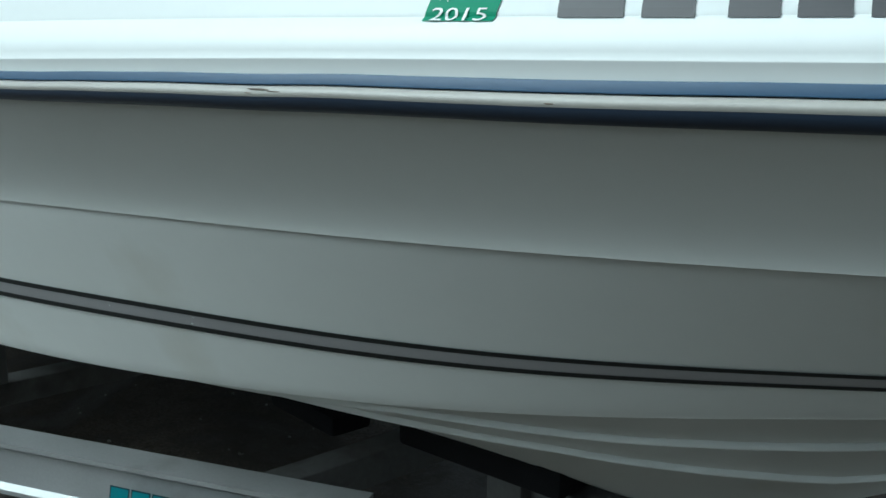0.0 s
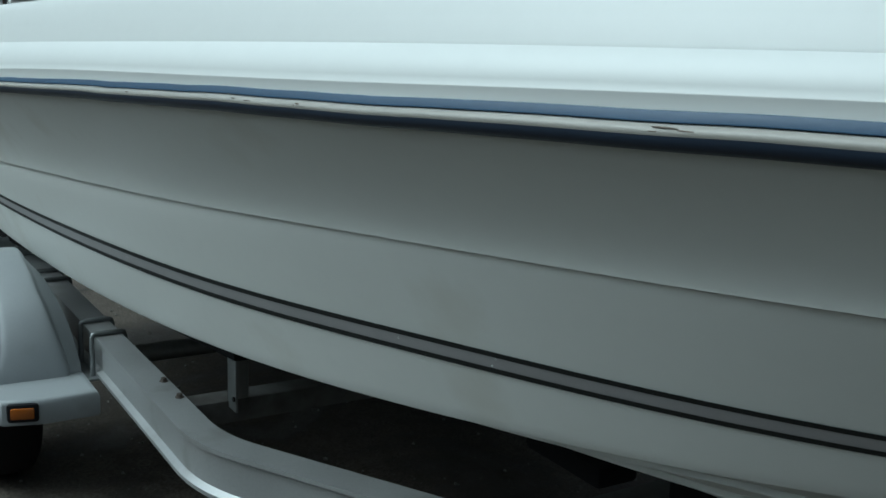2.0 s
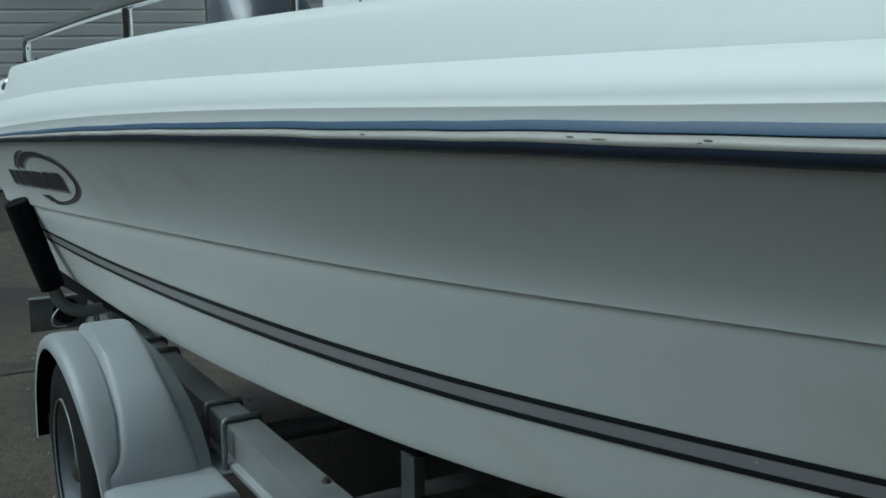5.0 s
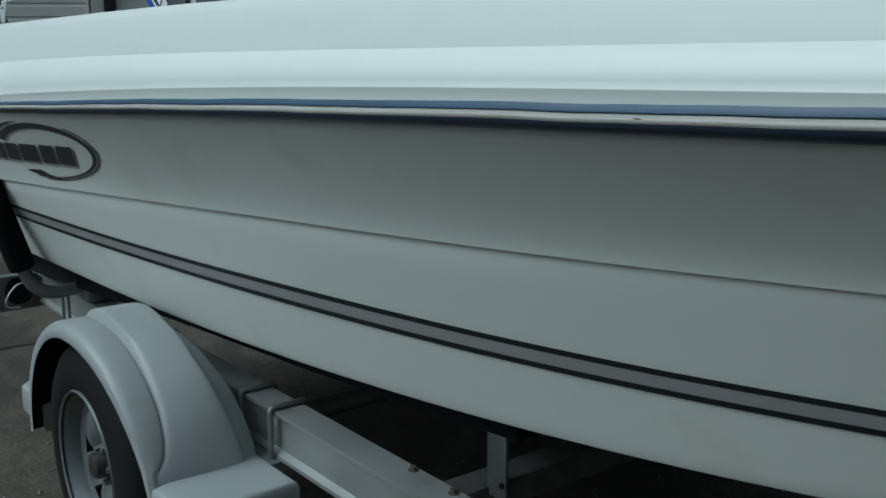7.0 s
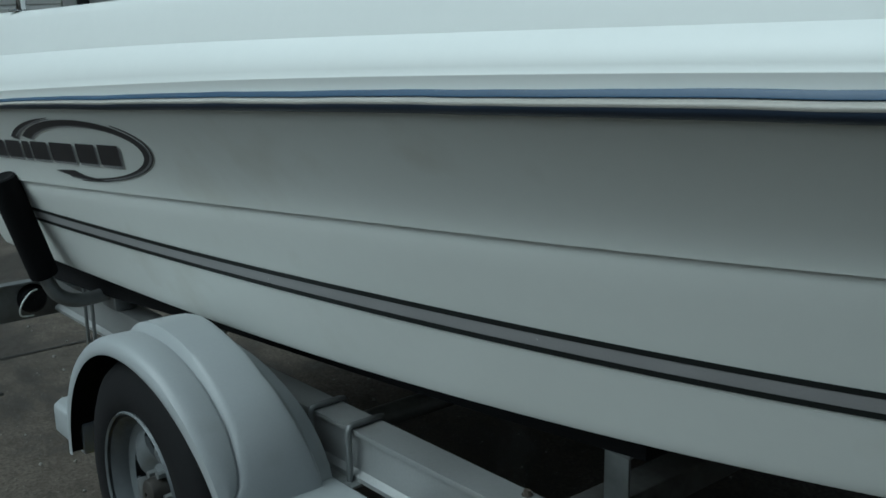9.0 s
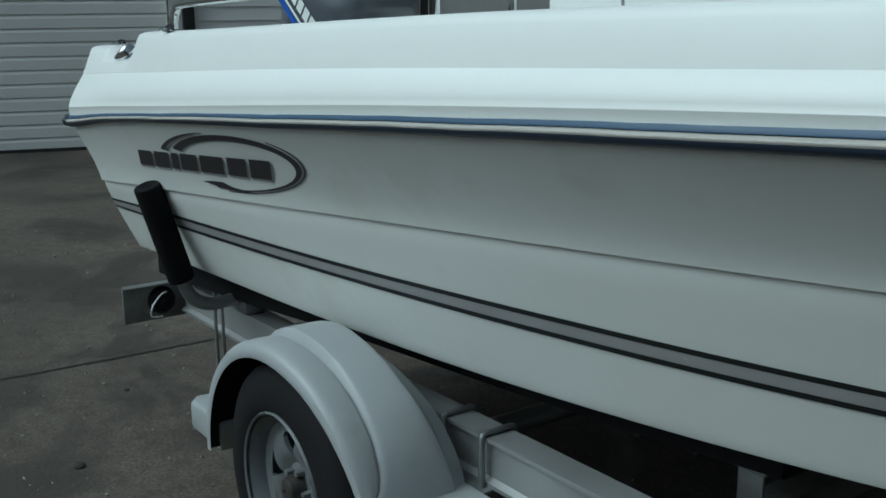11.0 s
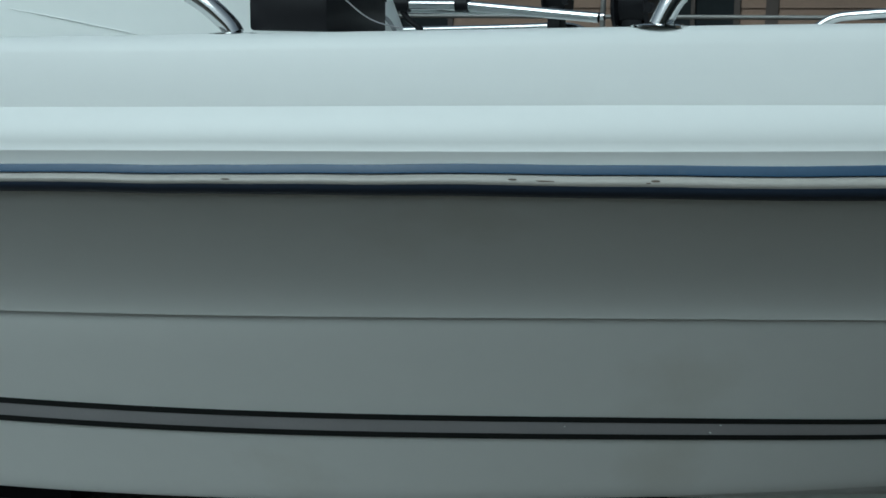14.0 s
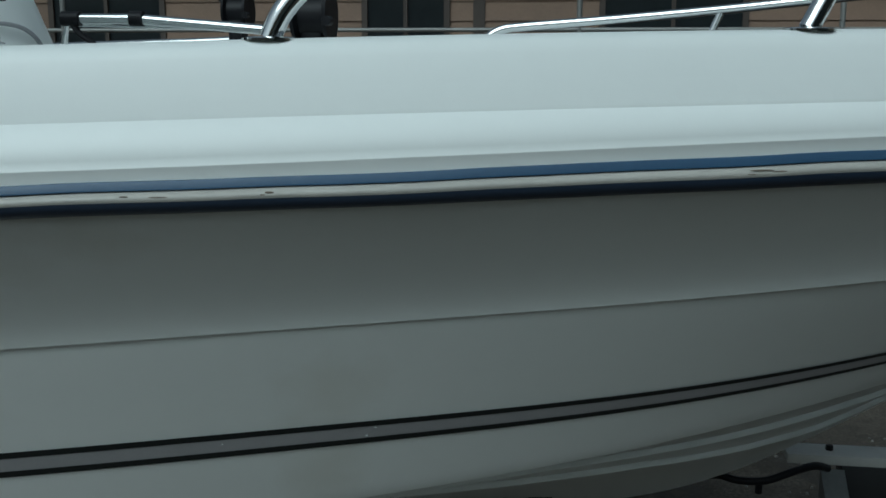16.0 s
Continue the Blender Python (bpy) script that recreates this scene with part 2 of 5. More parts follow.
def text_mesh(body, size):
    cu = bpy.data.curves.new("writing", "FONT")
    cu.body, cu.size, cu.align_x, cu.align_y = body, size, "CENTER", "CENTER"
    tmp = bpy.data.objects.new("writing", cu)
    scene.collection.objects.link(tmp)
    bpy.context.view_layer.update()
    me = bpy.data.meshes.new_from_object(tmp.evaluated_get(bpy.context.evaluated_depsgraph_get()))
    bpy.data.objects.remove(tmp)
    bpy.data.curves.remove(cu)
    bm = bmesh.new()
    bm.from_mesh(me)
    bpy.data.meshes.remove(me)
    return bm


class Line:
    """A fair curve through a few stations (natural cubic)."""

    def __init__(self, xs, ys):
        self.x, self.y = np.array(xs, float), np.array(ys, float)
        k, n = self.x, len(xs)
        h = np.diff(k)
        a, b = np.eye(n), np.zeros(n)
        for i in range(1, n - 1):
            a[i, i - 1], a[i, i], a[i, i + 1] = h[i - 1], 2 * (h[i - 1] + h[i]), h[i]
            b[i] = 6 * ((self.y[i + 1] - self.y[i]) / h[i] - (self.y[i] - self.y[i - 1]) / h[i - 1])
        self.s = np.linalg.solve(a, b)

    def __call__(self, x):
        k = self.x
        i = int(min(max(np.searchsorted(k, x) - 1, 0), len(k) - 2))
        h = k[i + 1] - k[i]
        a = (k[i + 1] - x) / h
        b = 1 - a
        return float(a * self.y[i] + b * self.y[i + 1] + ((a ** 3 - a) * self.s[i] + (b ** 3 - b) * self.s[i + 1]) * h * h / 6)


# ---- the yard ----
CL = 0.79  # the boat's and the trailer's centre line

bm = bmesh.new()
cols, rows_ = 60, 60


def yard_edge(k, n):
    t = 2.0 * k / n - 1.0
    return math.copysign(abs(t) ** 3.0, t) * 400.0


grid = [[bm.verts.new((yard_edge(i, cols) - 3.0, yard_edge(j, rows_), 0.0)) for j in range(rows_ + 1)] for i in range(cols + 1)]
for i in range(cols):
    for j in range(rows_):
        bm.faces.new((grid[i][j], grid[i + 1][j], grid[i + 1][j + 1], grid[i][j + 1]))
ground = part("ground", bm, M_CONCRETE)
tagged(ground, "weathered grey concrete yard with dark damp stains", "ground", kind="structure")


def joint(x0, y0, x1, y1, width, name, label):
    """A crack or slab joint: a thin dark wavering strip lying on the concrete."""
    b = bmesh.new()
    a, z = Vector((x0, y0, 0.004)), Vector((x1, y1, 0.004))
    d = (z - a).normalized()
    side = Vector((-d.y, d.x, 0))
    n = 60
    left, right = [], []
    for i in range(n + 1):
        p = a.lerp(z, i / n) + side * 0.012 * noise.noise((i * 0.35, y0, 1.0))
        w = width * (0.7 + 0.5 * abs(noise.noise((i * 0.9, x0, 4.0))))
        left.append(b.verts.new(p + side * w))
        right.append(b.verts.new(p - side * w))
    for i in range(n):
        b.faces.new((left[i], left[i + 1], right[i + 1], right[i]))
    return tagged(part(name, b, M_JOINT), label, "joint", kind="structure")


M_JOINT = material("dark_joint_dirt", (0.030, 0.028, 0.025), 0.95, vary=0.3, bump=0.2)
joint(-5.70, -6.0, -5.25, 8.0, 0.010, "slab_joint", "dark dirt-filled joint between concrete slabs")
joint(-11.9, -9.0, -9.6, 10.0, 0.010, "slab_joint", "dark dirt-filled joint between concrete slabs")
joint(-6.5, -3.8, 6.5, -4.1, 0.010, "slab_joint", "dark dirt-filled joint between concrete slabs")
joint(-8.0, 3.9, 7.5, 4.05, 0.009, "slab_joint", "dark dirt-filled joint between concrete slabs")

random.seed(5)
bm = bmesh.new()
for k in range(1700):
    x, y = random.uniform(-9.5, 1.2), random.uniform(-2.2, 3.2)
    r = random.uniform(0.0025, 0.007) * (1.8 if random.random() < 0.05 else 1.0)
    out = bmesh.ops.create_icosphere(bm, subdivisions=1, radius=r, matrix=Matrix.Translation((x, y, r * 0.35)))
    for v in out["verts"]:
        v.co += Vector((random.uniform(-r, r), random.uniform(-r, r), random.uniform(-r, r) * 0.3)) * 0.35
tagged(part("gravel", bm, material("pebbles", (0.24, 0.23, 0.21), 0.9, vary=0.5, scale=30, bump=0.1)), "loose pale and dark pebbles scattered on concrete", "gravel", kind="stuff")
bm = bmesh.new()
for x, y, r in ((-4.50, -0.56, 0.020), (-4.95, -0.72, 0.013), (-5.1, -0.2, 0.012)):
    bmesh.ops.create_icosphere(bm, subdivisions=2, radius=r, matrix=Matrix.Translation((x, y, r * 0.2)) @ Matrix.Diagonal((1.3, 1.0, 0.4, 1)))
tagged(part("dirt_clod", bm, M_JOINT), "small dark clods of dirt on the concrete", "dirt", kind="stuff")

# ---- the building with the roller door, behind the stern ----
WALL = Matrix.Translation((-12.97, 0.5, 0.0)) @ Matrix.Rotation(radians(-18.0), 4, "Z")  # its face looks to +x


def wall_box(bm, y0, y1, z0, z1, depth, proud=0.0, bevel=0.0):
    add_box(bm, -depth, proud, y0, y1, z0, z1, bevel, WALL)


wall_w = thing("wall_west", "white painted workshop front with a ribbed overhead door", "wall", kind="structure")
bm = bmesh.new()
wall_box(bm, -9.0, -5.60, 0.0, 6.0, 0.30)
wall_box(bm, -5.60, 2.40, 4.30, 6.0, 0.30)
wall_box(bm, 2.40, 14.0, 0.0, 6.0, 0.30)
part("wall_core", bm, M_TRIM, wall_w, smooth=False)
door = thing("door_1", "closed white overhead door with horizontal ribbed panels", "overhead door", kind="structure")
RIB = 0.143
k = 0
while k * RIB < 4.3:
    bm = bmesh.new()
    z0 = k * RIB
    prof = ((0.0, -0.018), (0.004, -0.006), (0.012, 0.0), (RIB - 0.034, -0.001), (RIB - 0.008, -0.010), (RIB, -0.018))
    rings(bm, [[WALL @ Vector((px - 0.05, y, z0 + pz)) for pz, px in prof] for y in (-5.58, 2.38)], closed=False)
    part("panel", bm, M_DOOR, door, smooth=False)
    k += 1
bm = bmesh.new()
wall_box(bm, -5.60, 2.40, 0.0, 4.3, 0.22, proud=-0.12)
part("door_back", bm, M_DOOR, door, smooth=False)
bm = bmesh.new()
wall_box(bm, -5.6, 2.4, 0.0, 0.035, 0.10, proud=-0.04)
part("seal", bm, M_DARKPOST, door, smooth=False)
for y0, y1 in ((-5.75, -5.60), (2.40, 2.53)):
    bm = bmesh.new()
    wall_box(bm, y0, y1, 0.0, 4.45, 0.02, proud=0.035)
    part("jamb", bm, M_TRIM, wall_w, smooth=False)
k = 0
while k * 0.15 < 5.9:
    bm = bmesh.new()
    z0 = k * 0.15
    rings(bm, [[WALL @ Vector((px, y, z0 + pz)) for pz, px in ((0.0, 0.0), (0.001, 0.022), (0.15, 0.006), (0.152, 0.0))] for y in (2.66, 4.2)], closed=False)
    part("siding_board", bm, M_DOOR, wall_w, smooth=False)
    k += 1
bm = bmesh.new()
wall_box(bm, 2.54, 2.66, 0.0, 5.9, 0.02, proud=0.10, bevel=0.01)
tagged(part("downpipe", bm, M_DARKPOST), "dark painted square downpipe beside the door", "downpipe")
bm = bmesh.new()
wall_box(bm, 4.2, 5.4, 0.0, 2.6, 0.02, proud=0.03, bevel=0.01)
tagged(part("door_2", bm, M_DARKPOST), "dark closed side door in the white wall", "door", kind="structure")

sign = thing("sign", "dark navy sign lettering on the white door", "sign")
x = 0.06
for w in (0.17, 0.19, 0.17, 0.16, 0.14, 0.17, 0.17, 0.17):
    bm = bmesh.new()
    wall_box(bm, x, x + w * 0.82, 2.265, 2.49, 0.02, proud=0.012)
    part("sign_bar", bm, M_SIGN, sign, smooth=False)
    x += w + 0.010

# ---- an unseen shed, added behind the camera to keep light off the bow ----
shed = thing("shed", "low dark green shed added out of view to darken the bow", "shed")
bm = box_bm(0.4, 12.8, -6.5, -2.8, 0.0, 2.5)
part("wall", bm, material("dark_green_sheet", (0.05, 0.06, 0.055), 0.5, vary=0.15, bump=0.05), shed, smooth=False)
bm = bmesh.new()
rings(bm, [[Vector((xx, yy, zz)) for yy, zz in ((-6.8, 2.45), (-6.8, 2.55), (-4.75, 3.05), (-2.5, 2.55), (-2.5, 2.45), (-4.75, 2.9))] for xx in (0.1, 13.1)])
part("roof", bm, M_ROOF, shed, smooth=False)

# plain unseen walls, added behind the camera and beyond the bow to cut horizon light
M_YARDWALL = material("added_yard_wall", (0.22, 0.18, 0.13), 0.85, vary=0.2, bump=0.1)
for name, x0, x1, y0, y1, h in (("wall_south", -26.0, 22.0, -13.3, -13.0, 3.2), ("wall_east", 21.7, 22.0, -13.0, 18.0, 3.2)):
    tagged(part(name, box_bm(x0, x1, y0, y1, 0.0, h), M_YARDWALL, smooth=False), "plain unseen wall added round the yard to cut horizon light", "wall", kind="structure")

# ---- the brown house behind the boat ----
HY = 9.5
house = thing("house", "low brown lap-sided house with dark windows", "house")
bm = box_bm(-9.0, 3.0, HY + 0.02, HY + 6.0, 0.0, 3.0)
part("wall", bm, M_SIDING, house, smooth=False)
windows = ((-6.6, -5.4), (-3.15, -2.35), (-0.72, 0.62))


def board(x0, x1, z0):
    b = bmesh.new()
    rings(b, [[Vector((xx, HY + py, z0 + pz)) for pz, py in ((0.0, 0.02), (0.001, -0.022), (0.20, -0.004), (0.202, 0.02))] for xx in (x0, x1)], closed=False)
    return part("siding_board", b, M_SIDING, house, smooth=False)


for k in range(15):
    z0 = k * 0.2
    if 1.2 < z0 + 0.1 and z0 < 2.1:
        x = -9.0
        for a, b_ in windows:
            board(x, a - 0.06, z0)
            x = b_ + 0.06
        board(x, 3.0, z0)
    else:
        board(-9.0, 3.0, z0)
for a, b_ in windows:
    w = bmesh.new()
    for x0, x1, z0, z1 in ((a - 0.06, b_ + 0.06, 1.22, 1.30), (a - 0.06, b_ + 0.06, 2.10, 2.18), (a - 0.06, a, 1.30, 2.10), (b_, b_ + 0.06, 1.30, 2.10), ((a + b_) / 2 - 0.02, (a + b_) / 2 + 0.02, 1.30, 2.10)):
        add_box(w, x0, x1, HY - 0.04, HY + 0.03, z0, z1)
    window = part("window", w, M_BROWNTRIM, house, smooth=False)
    part("pane", box_bm(a, b_, HY - 0.006, HY + 0.0, 1.30, 2.10), M_GLASS, window, smooth=False)
part("corner_board", box_bm(2.94, 3.06, HY - 0.03, HY + 0.05, 0.0, 3.0), M_BROWNTRIM, house, smooth=False)
part("corner_board", box_bm(-2.05, -1.93, HY - 0.03, HY + 0.0, 0.0, 3.0), M_BROWNTRIM, house, smooth=False)
roof_bm = bmesh.new()
rings(roof_bm, [[Vector((xx, yy, zz)) for yy, zz in ((HY - 0.6, 2.85), (HY - 0.6, 2.97), (HY + 3.0, 4.3), (HY + 6.6, 2.97), (HY + 6.6, 2.85), (HY + 3.0, 4.1))] for xx in (-9.4, 3.4)])
part("roof", roof_bm, M_ROOF, house, smooth=False)

# a pipe fence in front of the house
fence = thing("pipe_fence", "weathered grey pipe fence in front of the house", "fence")
for x in (-7.5, -5.3, -3.1, -0.95, 1.05, 3.3, 5.5):
    part("post", tube_bm([(x, 7.2, 0.0), (x, 7.2, 1.95)], 0.022, 10), M_PIPE, fence)
part("fence_rail", tube_bm([(-8.5, 7.2, 1.66), (6.5, 7.2, 1.66)], 0.018, 10), M_PIPE, fence)
part("fence_rail", tube_bm([(-8.5, 7.2, 0.55), (6.5, 7.2, 0.55)], 0.018, 10), M_PIPE, fence)


def tree(x, y, height, spread, seed):
    rnd = random.Random(seed)
    t = thing("tree", "dense dark green tree beside the house", "tree", "trees beside the house")
    b = bmesh.new()
    loops = []
    for k in range(9):
        f = k / 8
        r = 0.16 * (1 - 0.75 * f)
        c = Vector((x + 0.12 * math.sin(f * 4), y + 0.1 * math.sin(f * 3 + 1), f * height * 0.75))
        loops.append([c + Vector((r * math.cos(a), r * math.sin(a), 0)) for a in (2 * math.pi * i / 9 for i in range(9))])
    rings(b, loops)
    for k in range(9):
        h = height * rnd.uniform(0.25, 0.7)
        a = rnd.uniform(0, 6.28)
        tube_bm([(x, y, h), (x + 0.5 * spread * math.cos(a), y + 0.5 * spread * math.sin(a), h + 0.5), (x + 0.9 * spread * math.cos(a), y + 0.9 * spread * math.sin(a), h + 0.7)], 0.03, 6, 4, b)
    part("trunk", b, M_BARK, t)
    verts, faces = [], []
    for k in range(9000):
        a, u = rnd.uniform(0, 6.28), rnd.uniform(-1, 1)
        rad = rnd.uniform(0.55, 1.0) * (0.8 + 0.35 * noise.noise((math.cos(a) * 1.6, math.sin(a) * 1.6, u * 2.2 + seed)))
        s = math.sqrt(1 - u * u)
        c = Vector((x + spread * rad * s * math.cos(a), y + spread * rad * s * math.sin(a), height * 0.52 + height * 0.46 * rad * u))
        d = Vector((rnd.uniform(-1, 1), rnd.uniform(-1, 1), rnd.uniform(-1, 0.3))).normalized()
        e = d.orthogonal().normalized()
        w = rnd.uniform(0.03, 0.07)
        i = len(verts)
        verts += [c - d * w, c + e * w * 0.55, c + d * w, c - e * w * 0.55]
        faces.append((i, i + 1, i + 2, i + 3))
    me = bpy.data.meshes.new("crown")
    me.from_pydata(verts, [], faces)
    me.materials.append(M_LEAF)
    crown = new("crown", me)
    crown.parent = t
    return t


tree(4.9, 11.0, 5.5, 2.0, 3)
tree(7.9, 9.6, 5.0, 2.1, 7)


# ---- the boat ----
STATIONS = (-4.85, -4.2, -3.4, -2.6, -1.8, -1.2, -0.6, 0.0, 0.5, 1.15)


def fair(*v):
    return Line(STATIONS, v)


RAIL_Y = fair(-0.420, -0.430, -0.420, -0.378, -0.296, -0.186, -0.030, 0.205, 0.432, 0.800)
TOP_Z = fair(1.389, 1.398, 1.423, 1.450, 1.469, 1.486, 1.499, 1.508, 1.521, 1.530)
RIDGE_Z = fair(1.255, 1.286, 1.328, 1.362, 1.388, 1.406, 1.419, 1.430, 1.445, 1.454)
LEDGE_Z = fair(1.152, 1.195, 1.252, 1.303, 1.340, 1.360, 1.381, 1.396, 1.412, 1.420)
BAND_Z = fair(1.124, 1.175, 1.233, 1.284, 1.324, 1.346, 1.366, 1.380, 1.396, 1.410)
UNDER_Z = fair(1.085, 1.148, 1.203, 1.251, 1.289, 1.309, 1.327, 1.341, 1.359, 1.370)
LAP_Z = fair(0.898, 0.943, 0.999, 1.052, 1.101, 1.139, 1.173, 1.210, 1.246, 1.292)
LAP_IN = fair(0.098, 0.115, 0.140, 0.154, 0.164, 0.165, 0.158, 0.149, 0.145, 0.133)
S1_Z = fair(0.828, 0.854, 0.871, 0.899, 0.935, 0.975, 1.014, 1.079, 1.125, 1.190)
S2_Z = fair(0.795, 0.810, 0.827, 0.852, 0.892, 0.936, 0.983, 1.057, 1.100, 1.148)
CHINE_Z = fair(0.640, 0.660, 0.670, 0.699, 0.757, 0.824, 0.911, 1.022, 1.072, 1.110)
CHINE_IN = fair(0.222, 0.246, 0.281, 0.306, 0.331, 0.347, 0.374, 0.408, 0.438, 0.450)
KEEL_Z = fair(0.480, 0.485, 0.495, 0.515, 0.538, 0.545, 0.625, 0.955, 1.050, 1.100)


def ease(a, b, x):
    t = min(max((x - a) / (b - a), 0.0), 1.0)
    return t * t * (3 - 2 * t)


def top_z(x):
    return TOP_Z(x) - 0.045 * ease(-4.26, -4.35, x)


def wave(x):
    """The soft, uneven run of the old vinyl rail."""
    return 0.0016 * noise.noise((x * 3.1, 0.3, 2.0)) + 0.0010 * noise.noise((x * 9.0, 1.3, 5.0))


def hull_in(x, z):
    """How far inside the rail the hull side lies at height z."""
    under, lap = UNDER_Z(x), LAP_Z(x)
    if z >= lap:
        t = (under - z) / (under - lap)
        return 0.016 + (LAP_IN(x) - 0.016) * (1 - (1 - t) ** 1.22)
    t = (lap - z) / (lap - CHINE_Z(x))
    return LAP_IN(x) + (0.0012 + 0.0055 * ease(-0.8, -2.4, x)) * max(0.0, 1 - 7 * t) ** 2 + 0.003 + (CHINE_IN(x) - LAP_IN(x) - 0.003) * t - 0.008 * t * (1 - t)


def at(x, inset, z, side=1):
    """A point of the boat at a station, mirrored to port where side is -1; the stern draws in round the rail and less at deck and chine."""
    y = min(RAIL_Y(x) + inset, CL)
    if side < 0:
        y = 2 * CL - y
    lean = (0.045 + 0.040 * ease(1.36, 1.22, z) * ease(0.70, 1.05, z)) * ease(-4.3, -4.85, x)
    return Vector((x + lean, y, z))


def stations(n=120, a=-4.85, b=1.14):
    return [a + (b - a) * (1 - (1 - i / n) ** 1.35) for i in range(n + 1)]


def loft(name, profile, mat, parent, sides=(1, -1), xs=None, label="", thick=0.0):
    """Loft profile(x), a list of (inset, z), along the boat on both sides, as one part."""
    bm = bmesh.new()
    for side in sides:
        loops = [[at(x, i, z, side) for i, z in profile(x)] for x in (xs or stations())]
        rings(bm, loops, closed=False)
    bmesh.ops.remove_doubles(bm, verts=bm.verts, dist=1e-5)
    bmesh.ops.recalc_face_normals(bm, faces=bm.faces)
    return part(name, bm, mat, parent, label)


boat = thing("boat", "white moulded open motor boat with navy rub rail and grey stripe", "boat")


RIDGE_IN = fair(0.064, 0.059, 0.049, 0.039, 0.031, 0.029, 0.026, 0.024, 0.024, 0.024)
EDGE_LEAN = fair(0.038, 0.031, 0.021, 0.014, 0.012, 0.018, 0.031, 0.036, 0.036, 0.036)  # how far the deck side leans in


def sole_z(x):
    return max(0.92, CHINE_Z(x) + 0.12)


def deck_profile(x):
    """Cockpit side, deck edge, upper panel, rolled shoulder, then a narrow ledge over the rail."""
    zt, z2, z1, zb = top_z(x), RIDGE_Z(x), LEDGE_Z(x), BAND_Z(x)
    r, e = RIDGE_IN(x), RIDGE_IN(x) + EDGE_LEAN(x)
    zm = z2 + (zt - 0.016 - z2) * 0.48
    middle = (r + (e - r) * 0.48, zm)
    e += 0.055 * ease(-4.66, -4.61, x) * ease(-4.27, -4.34, x)  # scooped out round the rod holder
    out = [(0.40, sole_z(x)), (0.40, zt - 0.02), (0.385, zt + 0.004), (e + 0.050, zt + 0.005), (e + 0.022, zt + 0.003), (e + 0.007, zt - 0.004), (e, zt - 0.016), (middle[0] + 0.0012, middle[1] + 0.004), middle,
           (r + 0.0006, z2 + 0.0050), (r + 0.0001, z2 + 0.0012), (r - 0.0014, z2)]
    d, h, roll = r - 0.0055, z2 - z1 - 0.0016, 2.2 - 0.85 * ease(-4.1, -4.75, x)
    out += [(r - 0.0014 - (d - 0.0014) * (1 - (1 - k) ** roll), z2 - h * k) for k in (0.06, 0.13, 0.22, 0.34, 0.48, 0.64, 0.82, 1.0)]
    return out + [(0.0047, z1 + 0.0004), (0.0046, z1 - 0.0008), (0.0056, z1 - 0.0024), (0.0062, zb - 0.008)]


def side_profile(x):
    under, lap = UNDER_Z(x), LAP_Z(x)
    zs = [under + 0.010 + (lap - under - 0.010) * k / 10 for k in range(11)]
    return [(hull_in(x, min(z, under)), z) for z in zs] + [(LAP_IN(x) + 0.0008, lap - 0.0022), (LAP_IN(x) + 0.0038 + 0.0077 * ease(-0.8, -2.4, x), lap - 0.0010)]


def lower_profile(x):
    lap, chine = LAP_Z(x) - 0.0028, CHINE_Z(x)
    marks = (lap, S1_Z(x), S2_Z(x), chine + 0.006)
    zs = [a + (b - a) * k / 6 for a, b in zip(marks, marks[1:]) for k in range(6)] + [chine + 0.006]
    ins, cz = CHINE_IN(x), chine
    return [(hull_in(x, z - 0.001), z) for z in zs] + [(ins + 0.0008, cz + 0.0015), (ins + 0.003, cz - 0.0012)]


STRAKE_X = (-4.85, -1.5, -1.1, -0.9, -0.74, -0.6, -0.5, -0.4, -0.3, 0.0, 1.15)
STRAKE_A = (0.16, 0.13, 0.10, 0.10, 0.165, 0.235, 0.285, 0.36, 0.45, 0.72, 0.90)  # share of the way from chine to keel
STRAKE_B = (0.42, 0.34, 0.31, 0.33, 0.375, 0.50, 0.62, 0.80, 0.90, 0.95, 0.98)


def bottom_profile(x):
    """A V bottom with two moulded strakes: a short upright lip, then a flat underside."""
    y0 = CHINE_IN(x) + 0.003
    width = max(CL - RAIL_Y(x) - y0, 0.0)
    z0, zk = CHINE_Z(x) - 0.001, KEEL_Z(x)
    k = min(1.0, width / 0.25)
    out = [(y0, z0)]
    for row in (STRAKE_A, STRAKE_B):
        f = float(np.interp(x, STRAKE_X, row))
        y, z = y0 + width * f, z0 + (zk - z0) * f
        out += [(y + 0.003 * k, z + 0.0105 * k), (y + 0.0010 * k, z + 0.0085 * k), (y - 0.0010 * k, z + 0.0015 * k), (y + 0.0005 * k, z - 0.0005 * k), (y + 0.028 * k, z - 0.006 * k)]
    return out + [(y0 + width, zk)]


loft("deck", deck_profile, M_DECK, boat, xs=sorted(stations() + [-4.70 + 0.0117 * k for k in range(42)]))
loft("hull_side", side_profile, M_HULL, boat)
loft("hull_lower_side", lower_profile, M_HULL, boat)
loft("hull_bottom", bottom_profile, M_HULL, boat)

# transom and cockpit
bm = bmesh.new()
for side in (1, -1):
    edge = [at(-4.85, i, z, side) for i, z in deck_profile(-4.85)[2:] + side_profile(-4.85)[:-1] + lower_profile(-4.85) + bottom_profile(-4.85)]
    a = [bm.verts.new(p) for p in edge]
    b = [bm.verts.new((p.x, CL, min(p.z, 1.16))) for p in edge]
    for i in range(len(edge) - 1):
        try:
            bm.faces.new((a[i], a[i + 1], b[i + 1], b[i]))
        except ValueError:
            pass
bmesh.ops.remove_doubles(bm, verts=bm.verts, dist=1e-5)
part("transom", bm, M_HULL, boat)
bm = bmesh.new()
